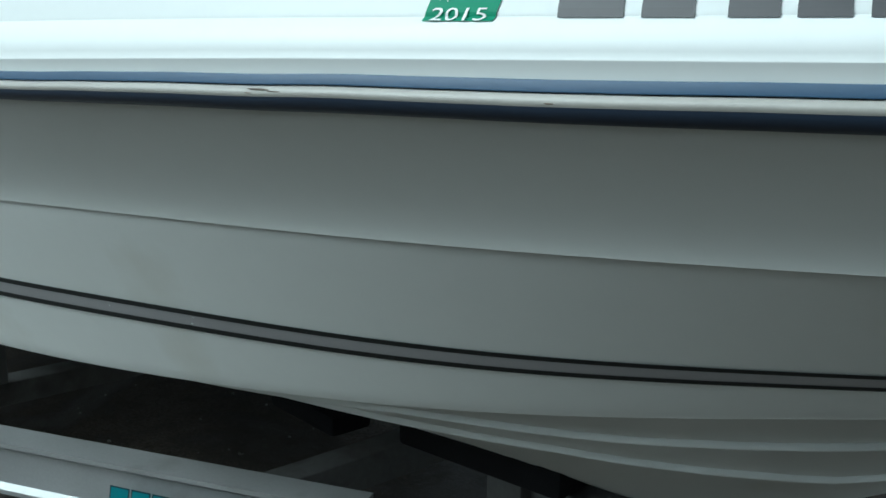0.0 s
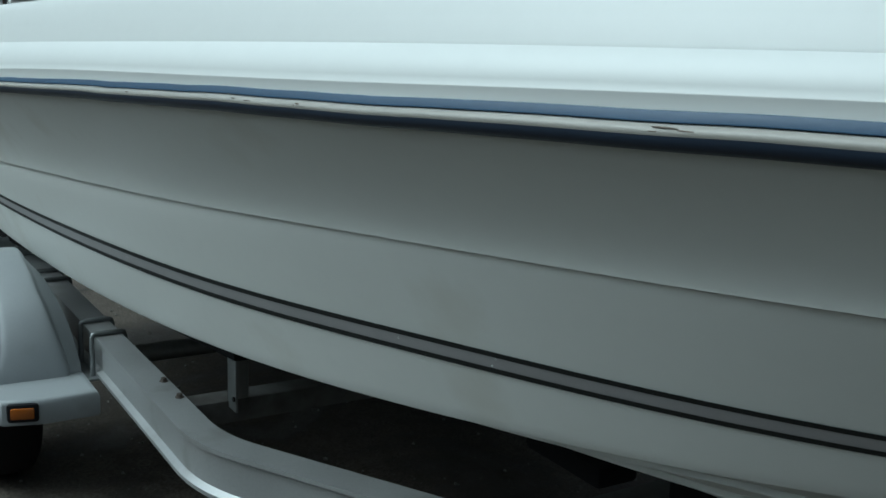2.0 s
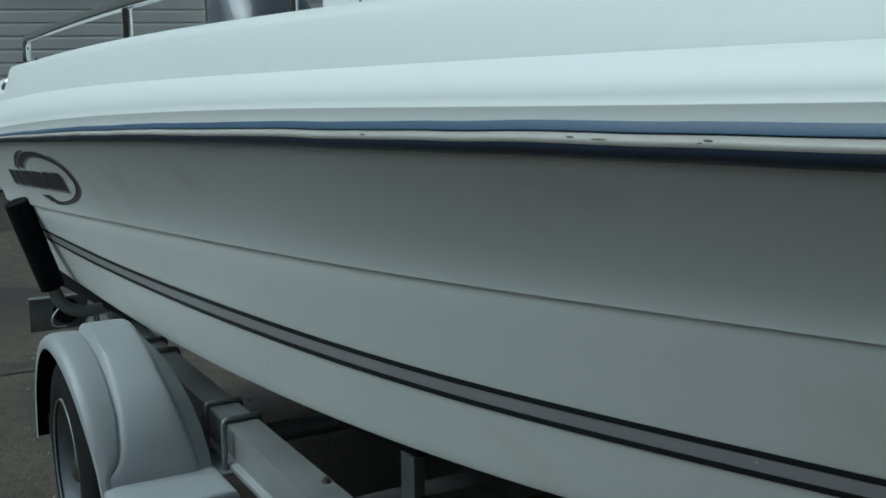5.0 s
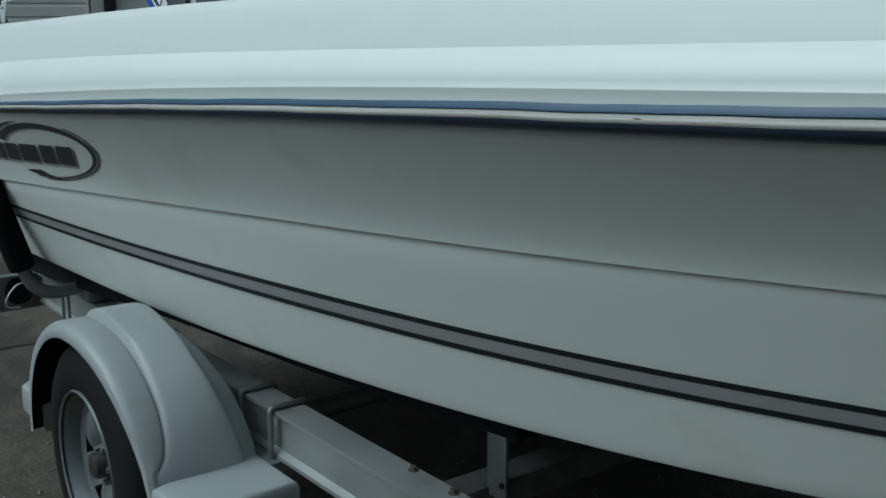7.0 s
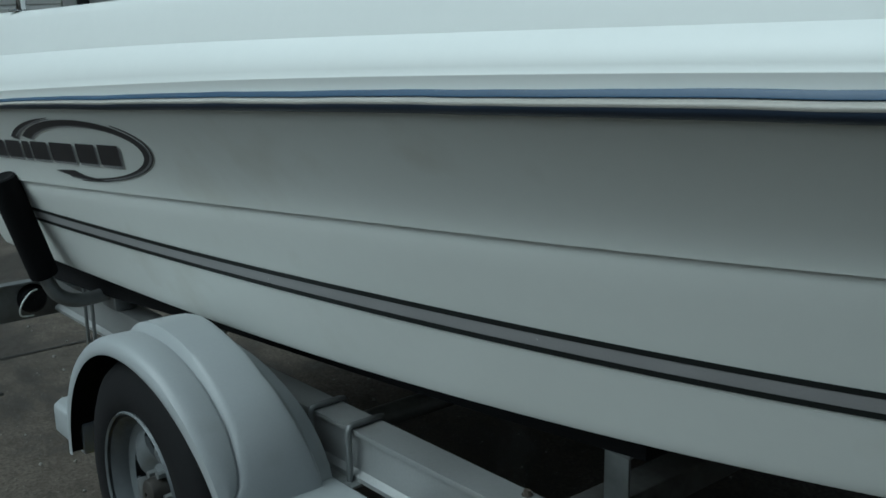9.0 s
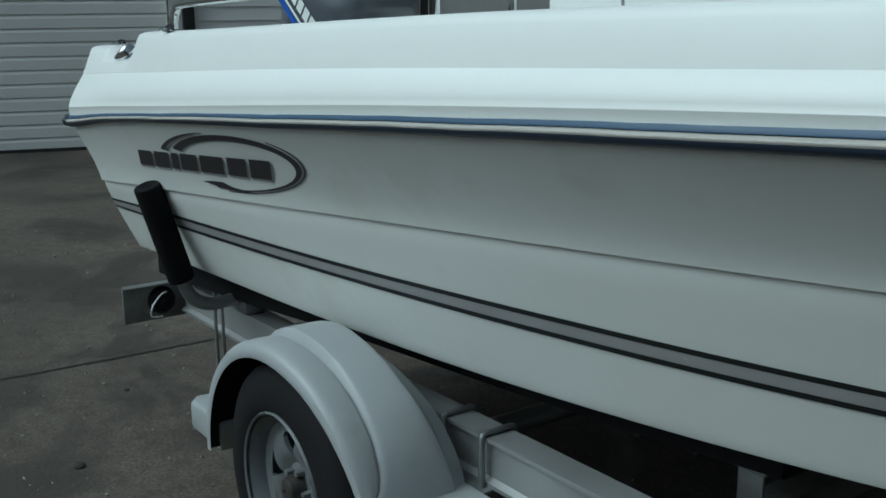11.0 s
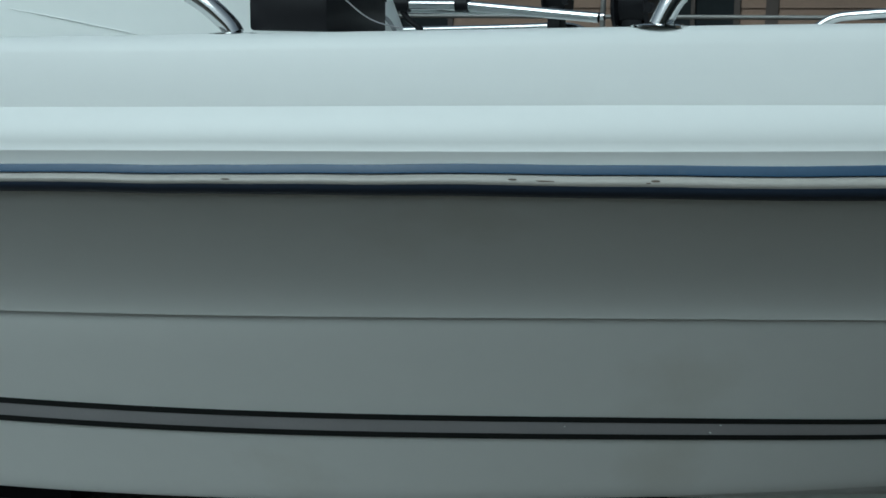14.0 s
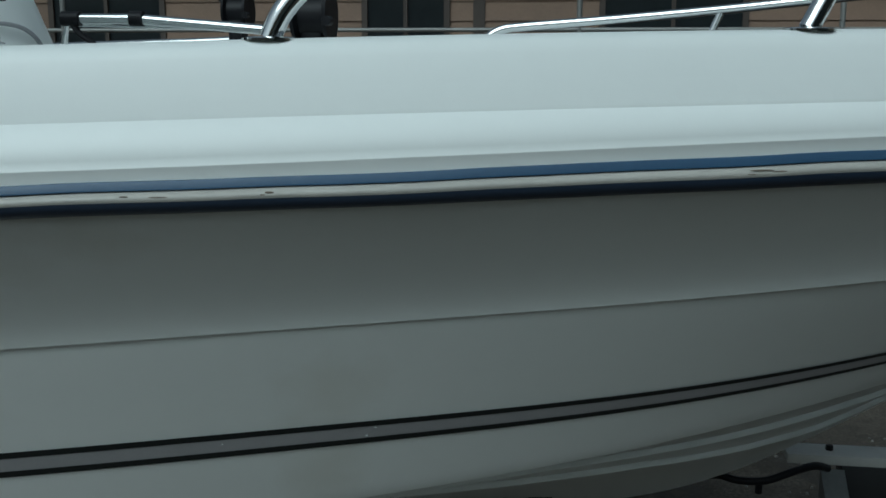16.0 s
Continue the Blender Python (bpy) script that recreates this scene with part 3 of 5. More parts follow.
xs = stations(40, -4.80, 0.2)
loops = [[at(x, 0.40, sole_z(x), 1), at(x, 0.40, sole_z(x), -1)] for x in xs]
rings(bm, loops, closed=False)
part("cockpit_sole", bm, M_DECK, boat)
bm = bmesh.new()
loops = [[at(x, 0.39, top_z(x) + 0.004, 1), at(x, 0.39, top_z(x) + 0.004, -1)] for x in stations(30, -0.3, 1.14)]
rings(bm, loops, closed=False)
part("foredeck", bm, M_DECK, boat)


# rub rail: navy base, pale insert
def rail_upper(x):
    z, h = BAND_Z(x) + wave(x), BAND_Z(x) - UNDER_Z(x)
    return [(0.026, z + 0.001), (0.010, z + 0.001), (0.0045, z - 0.0012), (0.0005, z - 0.25 * h), (0.0005, z - 0.285 * h), (0.0060, z - 0.300 * h)]


def rail_insert(x):
    h = BAND_Z(x) - UNDER_Z(x)
    z, g = BAND_Z(x) + wave(x) - 0.318 * h, 0.285 * h
    return [(0.012, z), (0.0005, z - 0.0004), (-0.0045, z - 0.12 * g), (-0.0080, z - 0.34 * g), (-0.0094, z - 0.58 * g), (-0.0092, z - 0.80 * g), (-0.0082, z - 0.98 * g), (0.008, z - g)]


def rail_lower(x):
    h = BAND_Z(x) - UNDER_Z(x)
    zt, zb = BAND_Z(x) + wave(x) - 0.602 * h, UNDER_Z(x) + wave(x) * 0.6
    return [(0.008, zt), (-0.0079, zt), (-0.0074, zt + (zb - zt) * 0.22), (-0.0052, zt + (zb - zt) * 0.50), (-0.0008, zt + (zb - zt) * 0.78), (0.0050, zt + (zb - zt) * 0.96), (0.0080, zb), (0.020, zb + 0.0005), (0.030, zb + 0.010)]


rub_xs = stations(260)
rub = loft("rub_rail", rail_upper, M_NAVY, boat, xs=rub_xs, label="navy vinyl rub rail upper lip")
# lower lip: its shade is painted in with a darker navy
loft("rub_rail_lower_lip", rail_lower, M_NAVYSHADE, boat, xs=rub_xs, label="navy vinyl rub rail lower lip")
loft("rub_rail_insert", rail_insert, M_INSERT, boat, xs=rub_xs, label="scuffed pale vinyl rub rail insert")
for side in (1, -1):
    bm = bmesh.new()
    loop = [at(-4.85, i, z, side) + Vector((-0.045, 0, 0)) for i, z in rail_upper(-4.85)[1:-1] + rail_insert(-4.85)[1:-1] + rail_lower(-4.85)[1:-1]]
    rings(bm, [[p + Vector((0.06, 0.02 * side, 0)) for p in loop], loop])
    part("rub_rail_end_cap", bm, M_NAVYSHADE, boat, "dark rub rail end cap")

M_SCRAPE = material("dirty_scrape", (0.16, 0.13, 0.10), 0.7, vary=0.3, bump=0.1)
# knots and scrapes on the insert
for x, share, w, tall in ((-0.664, 0.40, 0.030, 0.0010), (-0.644, 0.46, 0.020, 0.0008), (-0.676, 0.50, 0.014, 0.0007), (-0.360, 0.52, 0.012, 0.0010), (-1.187, 0.43, 0.010, 0.0013), (-1.194, 0.49, 0.007, 0.0009), (-1.300, 0.46, 0.022, 0.0009), (-1.335, 0.42, 0.010, 0.0008), (-1.660, 0.44, 0.012, 0.0010)):
    z = BAND_Z(x) + wave(x) - share * (BAND_Z(x) - UNDER_Z(x))
    p = at(x, -0.0086, z)
    slope = math.atan2(RAIL_Y(x + 0.05) - RAIL_Y(x - 0.05), 0.10)
    bm = bmesh.new()
    bmesh.ops.create_icosphere(bm, subdivisions=2, radius=1.0, matrix=Matrix.Translation(p) @ Matrix.Rotation(slope, 4, "Z") @ Matrix.Diagonal((w * 0.5, 0.0012, tall, 1)))
    part("scrape", bm, M_SCRAPE, boat, "dark scrape on the rub rail insert")


# grey stripe with black edges, and its flecks
def stripe(f0, f1, out):
    def profile(x):
        z0, z1 = S1_Z(x), S2_Z(x)
        pts = []
        for k in range(5):
            z = z0 + (z1 - z0) * (f0 + (f1 - f0) * k / 4)
            pts.append((hull_in(x, z - 0.001) - out, z))
        return pts
    return profile


stripe_xs = stations(140, -4.845, 0.62)
loft("stripe", stripe(0.20, 0.80, 0.0018), M_GREY, boat, xs=stripe_xs, label="worn grey vinyl stripe")
loft("stripe_edge", stripe(-0.01, 0.235, 0.0026), M_BLACKVINYL, boat, xs=stripe_xs, label="black pinstripe")
loft("stripe_edge", stripe(0.765, 1.01, 0.0026), M_BLACKVINYL, boat, xs=stripe_xs, label="black pinstripe")
rnd = random.Random(2)
for x in (-1.136, -1.15, -1.34, -2.33, -3.05):
    z = S2_Z(x) + (S1_Z(x) - S2_Z(x)) * rnd.uniform(0.3, 0.7)
    bm = bmesh.new()
    bmesh.ops.create_icosphere(bm, subdivisions=1, radius=1.0, matrix=Matrix.Translation(at(x, hull_in(x, z) - 0.0018, z)) @ Matrix.Diagonal((rnd.uniform(0.0012, 0.0024), 0.0008, rnd.uniform(0.0006, 0.0011), 1)))
    part("chip", bm, M_STICKERWHITE, boat, "pale chip in the stripe")


# ---- decals on the side ----
def on_side(x, z, out=0.002):
    return at(x, hull_in(x, z) - out, z)


def decal(name, shapes, place, mat, parent, label=""):
    """Flat shapes given in a decal's own (u, v), laid on the boat by place(u, v)."""
    bm = bmesh.new()
    for poly in shapes:
        vs = [bm.verts.new(place(u, v)) for u, v in poly]
        bm.faces.new(vs)
    bmesh.ops.recalc_face_normals(bm, faces=bm.faces)
    for f in bm.faces:
        if f.normal.y > 0:
            f.normal_flip()
    return part(name, bm, mat, parent, label, smooth=False)


def ring_shapes(cx, cy, rx, ry, w0, w1, a0, a1, n=40):
    out = []
    for i in range(n):
        t0, t1 = a0 + (a1 - a0) * i / n, a0 + (a1 - a0) * (i + 1) / n
        k0, k1 = w0 + (w1 - w0) * math.sin(math.pi * i / n), w0 + (w1 - w0) * math.sin(math.pi * (i + 1) / n)
        q = []
        for t, k in ((t0, 0), (t1, 0), (t1, k1), (t0, k0)):
            q.append((cx + (rx - k * 1.4) * math.cos(t), cy + (ry - k) * math.sin(t)))
        out.append(q)
    return out


def logo_place(out):
    """The emblem's own (u, v), slanted forward, on the hull side."""
    return lambda u, v: on_side(-3.835 + u + v, emblem_z(u + v) + v, out)


def emblem_z(u):
    return 1.079 + 0.058 * u


def stroke(c, r, a0, a1, w0, w1, n=36):
    """A band along an oval whose thickness runs from w0 to w1."""
    out = []
    for i in range(n):
        q = []
        for j, side in ((i, 0), (i + 1, 0), (i + 1, 1), (i, 1)):
            t, w = a0 + (a1 - a0) * j / n, (w0 + (w1 - w0) * j / n) * side
            q.append((c[0] + (r[0] - 3.2 * w) * math.cos(t), c[1] + (r[1] - w) * math.sin(t)))
        out.append(q)
    return out


emblem = thing("emblem", "dark oval emblem decal with block shapes on the hull side", "decal")
BIG, LONG = (0.20, -0.005), (0.13, -0.005)
for du, dv, out, m_ in ((0.008, -0.003, 0.0018, M_LETTERGREY), (0.0, 0.0, 0.0024, M_LETTER)):
    big, long_ = (BIG[0] + du, BIG[1] + dv), (LONG[0] + du, LONG[1] + dv)
    decal("oval", stroke(long_, (0.370, 0.081), 2.86, 1.70, 0.016, 0.001), logo_place(out), m_, emblem)
    decal("oval", stroke(big, (0.360, 0.077), 2.78, 0.9, 0.019, 0.012) + stroke(big, (0.360, 0.077), 0.9, -0.5, 0.012, 0.006) + stroke(big, (0.360, 0.077), -0.5, -1.8, 0.006, 0.002), logo_place(out), m_, emblem)
decal("oval", stroke(BIG, (0.378, 0.083), 0.95, -1.6, 0.0025, 0.0025), logo_place(0.0024), M_LETTER, emblem)
decal("oval", stroke(LONG, (0.335, 0.074), 2.80, 1.9, 0.003, 0.002, 20), logo_place(0.0028), M_LETTERGREY, emblem)
decal("swoosh", [[(0.031, -0.068), (0.084, -0.064), (0.152, -0.062), (0.214, -0.074), (0.31, -0.080), (0.346, -0.084), (0.234, -0.084), (0.128, -0.078)]], logo_place(0.0026), M_LETTER, emblem)
u = -0.412
for w in (0.116, 0.116, 0.052, 0.116, 0.150, 0.112, 0.112):
    for dx, dv, out, m_ in ((0.006, -0.006, 0.0027, M_LETTERGREY), (0.0, 0.0, 0.0034, M_LETTER)):
        h0, h1 = -0.040 + dv + 0.008 * u, 0.010 + dv + 0.012 * u
        decal("emblem_bar", [[(u + dx, h0), (u + w * 0.93 + dx, h0), (u + w * 0.93 + dx, h1), (u + dx, h1)]], logo_place(out), m_, emblem)
    u += w + 0.011


def deck_in(x, z):
    """How far inside the rail the deck side lies at height z."""
    prof = deck_profile(x)[6:]
    return float(np.interp(z, [p[1] for p in prof[::-1]], [p[0] for p in prof[::-1]]))


def deck_place(x0, z0, out):
    def place(u, v):
        x = x0 + u
        z = z0 + v + (TOP_Z(x) - TOP_Z(x0))
        return at(x, deck_in(x, z) - out, z)
    return place


REG_X, REG_Z = -0.503, 1.4180
REG = deck_place(REG_X, REG_Z, 0.0015)
sticker = thing("registration_sticker", "green registration sticker with white print on the bow", "sticker")


def slanted(u0, u1, v0, v1, lean, rows=7, columns=4):
    """A leaning box cut into small quads, so that it follows the curved side."""
    out = []
    for r in range(rows):
        for c in range(columns):
            q = []
            for dc, dr in ((0, 0), (1, 0), (1, 1), (0, 1)):
                v = v0 + (v1 - v0) * (r + dr) / rows
                q.append((u0 + (u1 - u0) * (c + dc) / columns - lean * (v - v0), v))
            out.append(q)
    return out


decal("sticker_sheet", slanted(0.0, 0.070, 0.0, 0.053, 0.02, 26), REG, M_GREEN, sticker)


def sticker_text(body, size, u0, v0, wide=1.0, slant=0.0):
    bm = text_mesh(body, size)
    place = deck_place(REG_X, REG_Z, 0.0030)
    for v in bm.verts:
        v.co = place(u0 + v.co.x * wide - slant * (v0 + v.co.y), v0 + v.co.y)
    return part("sticker_print", bm, M_STICKERWHITE, sticker, smooth=False)


sticker_text("2015", 0.0165, 0.035, 0.0055, 1.72)
sticker_text("WASHINGTON", 0.0066, 0.0355, 0.0390, 1.22)
sticker_text("JUNE", 0.0080, 0.0485, 0.0325, 1.20)
sticker_text("EXPIRES", 0.0052, 0.0465, 0.0222, 1.22)
seal_place = deck_place(REG_X, REG_Z, 0.0026)
def spoke(k, r0, r1, w):
    c, d = Vector((math.cos(k), math.sin(k))), Vector((-math.sin(k), math.cos(k)))
    return [(SEAL[0] + (c * r + d * q).x * 1.15, SEAL[1] + (c * r + d * q).y) for r, q in ((r0, -w), (r1, -w), (r1, w), (r0, w))]


# a ship's wheel: rim, hub and eight spokes with handles
SEAL = (0.0165, 0.0270)
wheel_shapes = ring_shapes(*SEAL, 0.0082, 0.0070, 0.0010, 0.0010, 0, 6.283, 24) + ring_shapes(*SEAL, 0.0042, 0.0036, 0.0030, 0.0030, 0, 6.283, 16)
wheel_shapes += [spoke(math.pi * k / 4 + 0.2, 0.0030, 0.0098, 0.00035) for k in range(8)]
decal("sticker_seal", wheel_shapes, seal_place, M_STICKERWHITE, sticker)
decal("sticker_tag", [[(0.010, 0.0490), (0.028, 0.0490), (0.028, 0.0530), (0.010, 0.0530)]], seal_place, M_STICKERWHITE, sticker)

numbers = thing("registration_mark", "black slanted registration bars on the white bow", "lettering")
for u, w in ((0.1265, 0.056), (0.197, 0.042), (0.264, 0.038), (0.314, 0.038), (0.364, 0.038), (0.414, 0.038), (0.500, 0.042), (0.556, 0.042)):
    decal("mark_bar", slanted(u, u + w, 0.003, 0.060, 0.27), deck_place(REG_X, REG_Z, 0.0015), M_LETTER, numbers)


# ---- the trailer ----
# galvanised steel for under the hull, the shade there painted into its colour
M_SHADEGALV = material("shade_darkened_zinc", (0.13, 0.13, 0.125), 0.75, 0.2, vary=0.25, scale=5, fine=60, bump=0.06, stain=(0.06, 0.055, 0.05), stain_scale=6)
trailer = thing("boat_trailer", "galvanised boat trailer with grey fenders and black bunks", "trailer")
TOP = 0.520  # top of its side beams


def mirror(p, side):
    return Vector((p[0], p[1] if side > 0 else 2 * CL - p[1], p[2]))


def beam_section(w=0.078, h=0.118, t=0.010, lip=0.014, inner=0.010):
    """An I-shaped beam: flanges and a recessed web, as (across, up) from the line it follows."""
    ring = ((0.0, 0.0), (-w, 0.0), (-w, -t), (-w + lip, -t - 0.010), (-w + lip, -h + t + 0.010), (-w, -h + t), (-w, -h), (0.0, -h), (0.0, -h + t), (-lip, -h + t + 0.010), (-lip, -t - 0.010), (0.0, -t))
    return [(a + inner, u) for a, u in ring]


def beam(name, line, side, parent):
    """A beam along a line of (x, y, z) near its inner top corner."""
    pts = [Vector(p) for p in line]
    loops = []
    for i, p in enumerate(pts):
        d = pts[min(i + 1, len(pts) - 1)] - pts[max(i - 1, 0)]
        d.z = 0
        d.normalize()
        inward = Vector((-d.y, d.x, 0))
        loops.append([mirror(p + inward * a + Vector((0, 0, u)), side) for a, u in beam_section()])
    bm = bmesh.new()
    rings(bm, loops)
    return part(name, bm, M_ALU, parent)


straight = [(-4.78, 0.0, 0.497), (-4.0, 0.0, 0.505), (-3.1, 0.0, 0.517), (-2.45, 0.0, 0.524), (-2.16, 0.0, 0.526)]
turn = [(-2.16 + 0.40 * math.sin(a), 0.40 - 0.40 * math.cos(a), 0.527) for a in (radians(27.5) * k / 8 for k in range(1, 9))]
end = turn[-1]
run = [(end[0] + k * 0.30 * math.cos(radians(27.5)), end[1] + k * 0.30 * math.sin(radians(27.5)), 0.527 + 0.004 * k) for k in range(1, 4)]
for side in (1, -1):
    side_beam = beam("side_beam", straight + turn + run, side, trailer)
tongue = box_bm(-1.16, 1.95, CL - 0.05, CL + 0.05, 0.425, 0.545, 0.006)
part("tongue", tongue, M_SHADEGALV, trailer)
for x in (-2.45, -4.55):
    part("cross_beam", box_bm(x - 0.04, x + 0.04, 0.005, 2 * CL - 0.005, 0.405, 0.468, 0.005), M_SHADEGALV, trailer)
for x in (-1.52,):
    part("cross_beam", box_bm(x - 0.04, x + 0.04, 0.31, 2 * CL - 0.31, 0.37, 0.45, 0.005), M_SHADEGALV, trailer)

# square U-bolts round the side beams, and loose bolts on top
for side in (1, -1):
    for x in (-2.948, -3.099, -3.70, -3.85):
        zt = TOP - 0.001 + (x + 3.0) * 0.012
        line = [(x, 0.018, 0.385), (x, 0.018, zt - 0.006), (x, 0.014, zt + 0.005), (x, 0.004, zt + 0.0075), (x, -0.064, zt + 0.0075), (x, -0.073, zt + 0.005), (x, -0.077, zt - 0.006), (x, -0.077, 0.385)]
        ub = part("u_bolt", tube_bm([mirror(p, side) for p in line], 0.0075, 10), M_GALV, trailer)
        for y in (0.018, -0.077):
            bm = bmesh.new()
            bmesh.ops.create_cone(bm, cap_ends=True, segments=6, radius1=0.013, radius2=0.013, depth=0.010, matrix=Matrix.Translation(mirror((x, y, 0.393), side)))
            part("nut", bm, M_GALV, ub)
    part("axle_plate", box_bm(-3.13, -2.92, *sorted((mirror((0, -0.11, 0), side).y, mirror((0, 0.02, 0), side).y)), 0.392, 0.400, 0.002), M_GALV, trailer)
for x, z in ((-2.471, 0.5245), (-2.338, 0.5255)):
    bm = bmesh.new()
    bmesh.ops.create_cone(bm, cap_ends=True, segments=6, radius1=0.008, radius2=0.0075, depth=0.009, matrix=Matrix.Translation((x, -0.005, z + 0.005)))
    bmesh.ops.create_cone(bm, cap_ends=True, segments=16, radius1=0.011, radius2=0.011, depth=0.002, matrix=Matrix.Translation((x, -0.005, z + 0.0005)))
    part("beam_bolt", bm, M_BOLT, trailer, "rusty hex bolt")

# axle and wheels
part("axle", tube_bm([(-3.345, -0.24, 0.318), (-3.345, 2 * CL + 0.24, 0.318)], 0.032, 16), M_GALV, trailer)
AX = Vector((-3.345, 0.0, 0.318))
FENDER_Z = 0.310


M_WHEEL = material("worn_silver_wheel_paint", (0.165, 0.178, 0.186), 0.48, 0.25, vary=0.12, scale=9, fine=70, bump=0.04, stain=(0.09, 0.085, 0.08), stain_scale=9, stain_at=(0.52, 0.72))


M_HUB = material("greasy_dark_hub", (0.055, 0.050, 0.045), 0.45, 0.4, vary=0.3, scale=20, bump=0.08)


def wheel(side):
    s = 1 if side > 0 else -1
    yo = -0.393 if side > 0 else 2 * CL + 0.393  # outer face
    tyre_profile = [(0.010, 0.1985), (0.000, 0.215), (0.002, 0.250), (0.008, 0.285), (0.020, 0.306), (0.040, 0.318), (0.100, 0.3205), (0.158, 0.318), (0.180, 0.306), (0.192, 0.285), (0.198, 0.250), (0.196, 0.215), (0.188, 0.193), (0.1, 0.180)]
    w = part("wheel", lathe_bm([(yo + s * a, r) for a, r in [(0.004, 0.192), (0.000, 0.197), (0.006, 0.200), (0.016, 0.196), (0.020, 0.186), (0.050, 0.176), (0.150, 0.172), (0.196, 0.190), (0.190, 0.168), (0.052, 0.166), (0.024, 0.178), (0.010, 0.186)]], 64, "y", (AX.x, 0, AX.z)), M_WHEEL, trailer, "silver painted spoked steel wheel")
    bm = bmesh.new()
    lathe_bm([(yo + s * a, r) for a, r in tyre_profile], 72, "y", (AX.x, 0, AX.z), bm)
    part("tyre", bm, M_TYRE, w, "black rubber tyre")
    bm = bmesh.new()
    # a dished disc with five triangular holes between broad pressed spokes
    grid = ((0.050, 1.5, 0.066), (0.066, 1.5, 0.060), (0.076, 1.5, 0.052), (0.092, 7.0, 0.046), (0.112, 13.0, 0.044), (0.130, 17.0, 0.048), (0.140, 15.0, 0.052), (0.150, 15.0, 0.053), (0.162, 15.0, 0.049), (0.175, 15.0, 0.046))
    for k in range(5):
        sector = []
        for r, hole, depth in grid:
            turns = [-hole, 0.0] + [hole + (72 - 2 * hole) * q / 6 for q in range(7)]
            row = []
            for j, q in enumerate(turns):
                t = radians(100 + 72 * k + q)
                press = 0.003 * math.sin(math.pi * max(0, j - 2) / 6) if 0.07 < r < 0.15 else 0.0
                row.append(Vector((AX.x + r * math.cos(t), yo + s * (depth - press), AX.z + r * math.sin(t))))
            sector.append(row)
        back = Vector((0, s * 0.012, 0))
        for i in range(len(grid) - 1):
            opened = 2 <= i <= 5
            for j in range(2 if opened else 0, 8):
                bm.faces.new([bm.verts.new(p) for p in (sector[i][j], sector[i][j + 1], sector[i + 1][j + 1], sector[i + 1][j])])
            if opened:
                for j in (2, 8):
                    bm.faces.new([bm.verts.new(p) for p in (sector[i][j], sector[i + 1][j], sector[i + 1][j] + back, sector[i][j] + back)])
    bmesh.ops.remove_doubles(bm, verts=bm.verts, dist=1e-5)
    lathe_bm([(yo + s * 0.080, 0.066), (yo + s * 0.066, 0.066), (yo + s * 0.061, 0.058), (yo + s * 0.061, 0.034), (yo + s * 0.080, 0.034)], 32, "y", (AX.x, 0, AX.z), bm)
    part("spoked_disc", bm, M_WHEEL, w)
    part("hub", lathe_bm([(yo + s * 0.085, 0.036), (yo + s * 0.034, 0.035), (yo + s * 0.022, 0.031), (yo + s * 0.016, 0.020), (yo + s * 0.016, 0.004)], 28, "y", (AX.x, 0, AX.z)), M_HUB, w, "greasy bearing hub cap")
    for k in range(5):
        a = 2 * math.pi * k / 5
        bm = bmesh.new()
        m_ = Matrix.Translation((AX.x + 0.047 * math.cos(a), yo + s * 0.052, AX.z + 0.047 * math.sin(a))) @ Matrix.Rotation(radians(90), 4, "X")
        bmesh.ops.create_cone(bm, cap_ends=True, segments=6, radius1=0.011, radius2=0.009, depth=0.024, matrix=m_)
        part("lug_nut", bm, M_GALV, w)


for side in (1, -1):
    wheel(side)


# fenders: a broad outer band, a fine groove, a raised crown that widens down the front, and an inner flank
FENDER_A = (4, 19, 20.5, 23, 28, 40, 55, 75, 90, 105, 125, 150, 188)
GROOVE_W = (0.024, 0.024, 0.034, 0.050, 0.063, 0.079, 0.085, 0.088, 0.088, 0.092, 0.110, 0.125, 0.130)  # from the lip to the groove
CROWN_W = (0.236, 0.231, 0.230, 0.228, 0.224, 0.214, 0.203, 0.203, 0.210, 0.208, 0.200, 0.190, 0.180)  # from the lip to the crown's inner edge
INNER_W = (0.276, 0.274, 0.274, 0.273, 0.272, 0.268, 0.258, 0.248, 0.242, 0.240, 0.245, 0.250, 0.260)
LIP_IN = (0.041, 0.034, 0.034, 0.032, 0.029, 0.021, 0.013, 0.004, 0.0, 0.0, 0.0, 0.0, 0.0)  # the lip runs inboard down the front
CROWN_H = (0.000, 0.000, 0.000, 0.000, 0.001, 0.003, 0.007, 0.017, 0.021, 0.015, 0.004, 0.000, 0.000)
FLANK_D = (0.006, 0.012, 0.012, 0.013, 0.016, 0.022, 0.030, 0.036, 0.040, 0.042, 0.045, 0.045, 0.045)


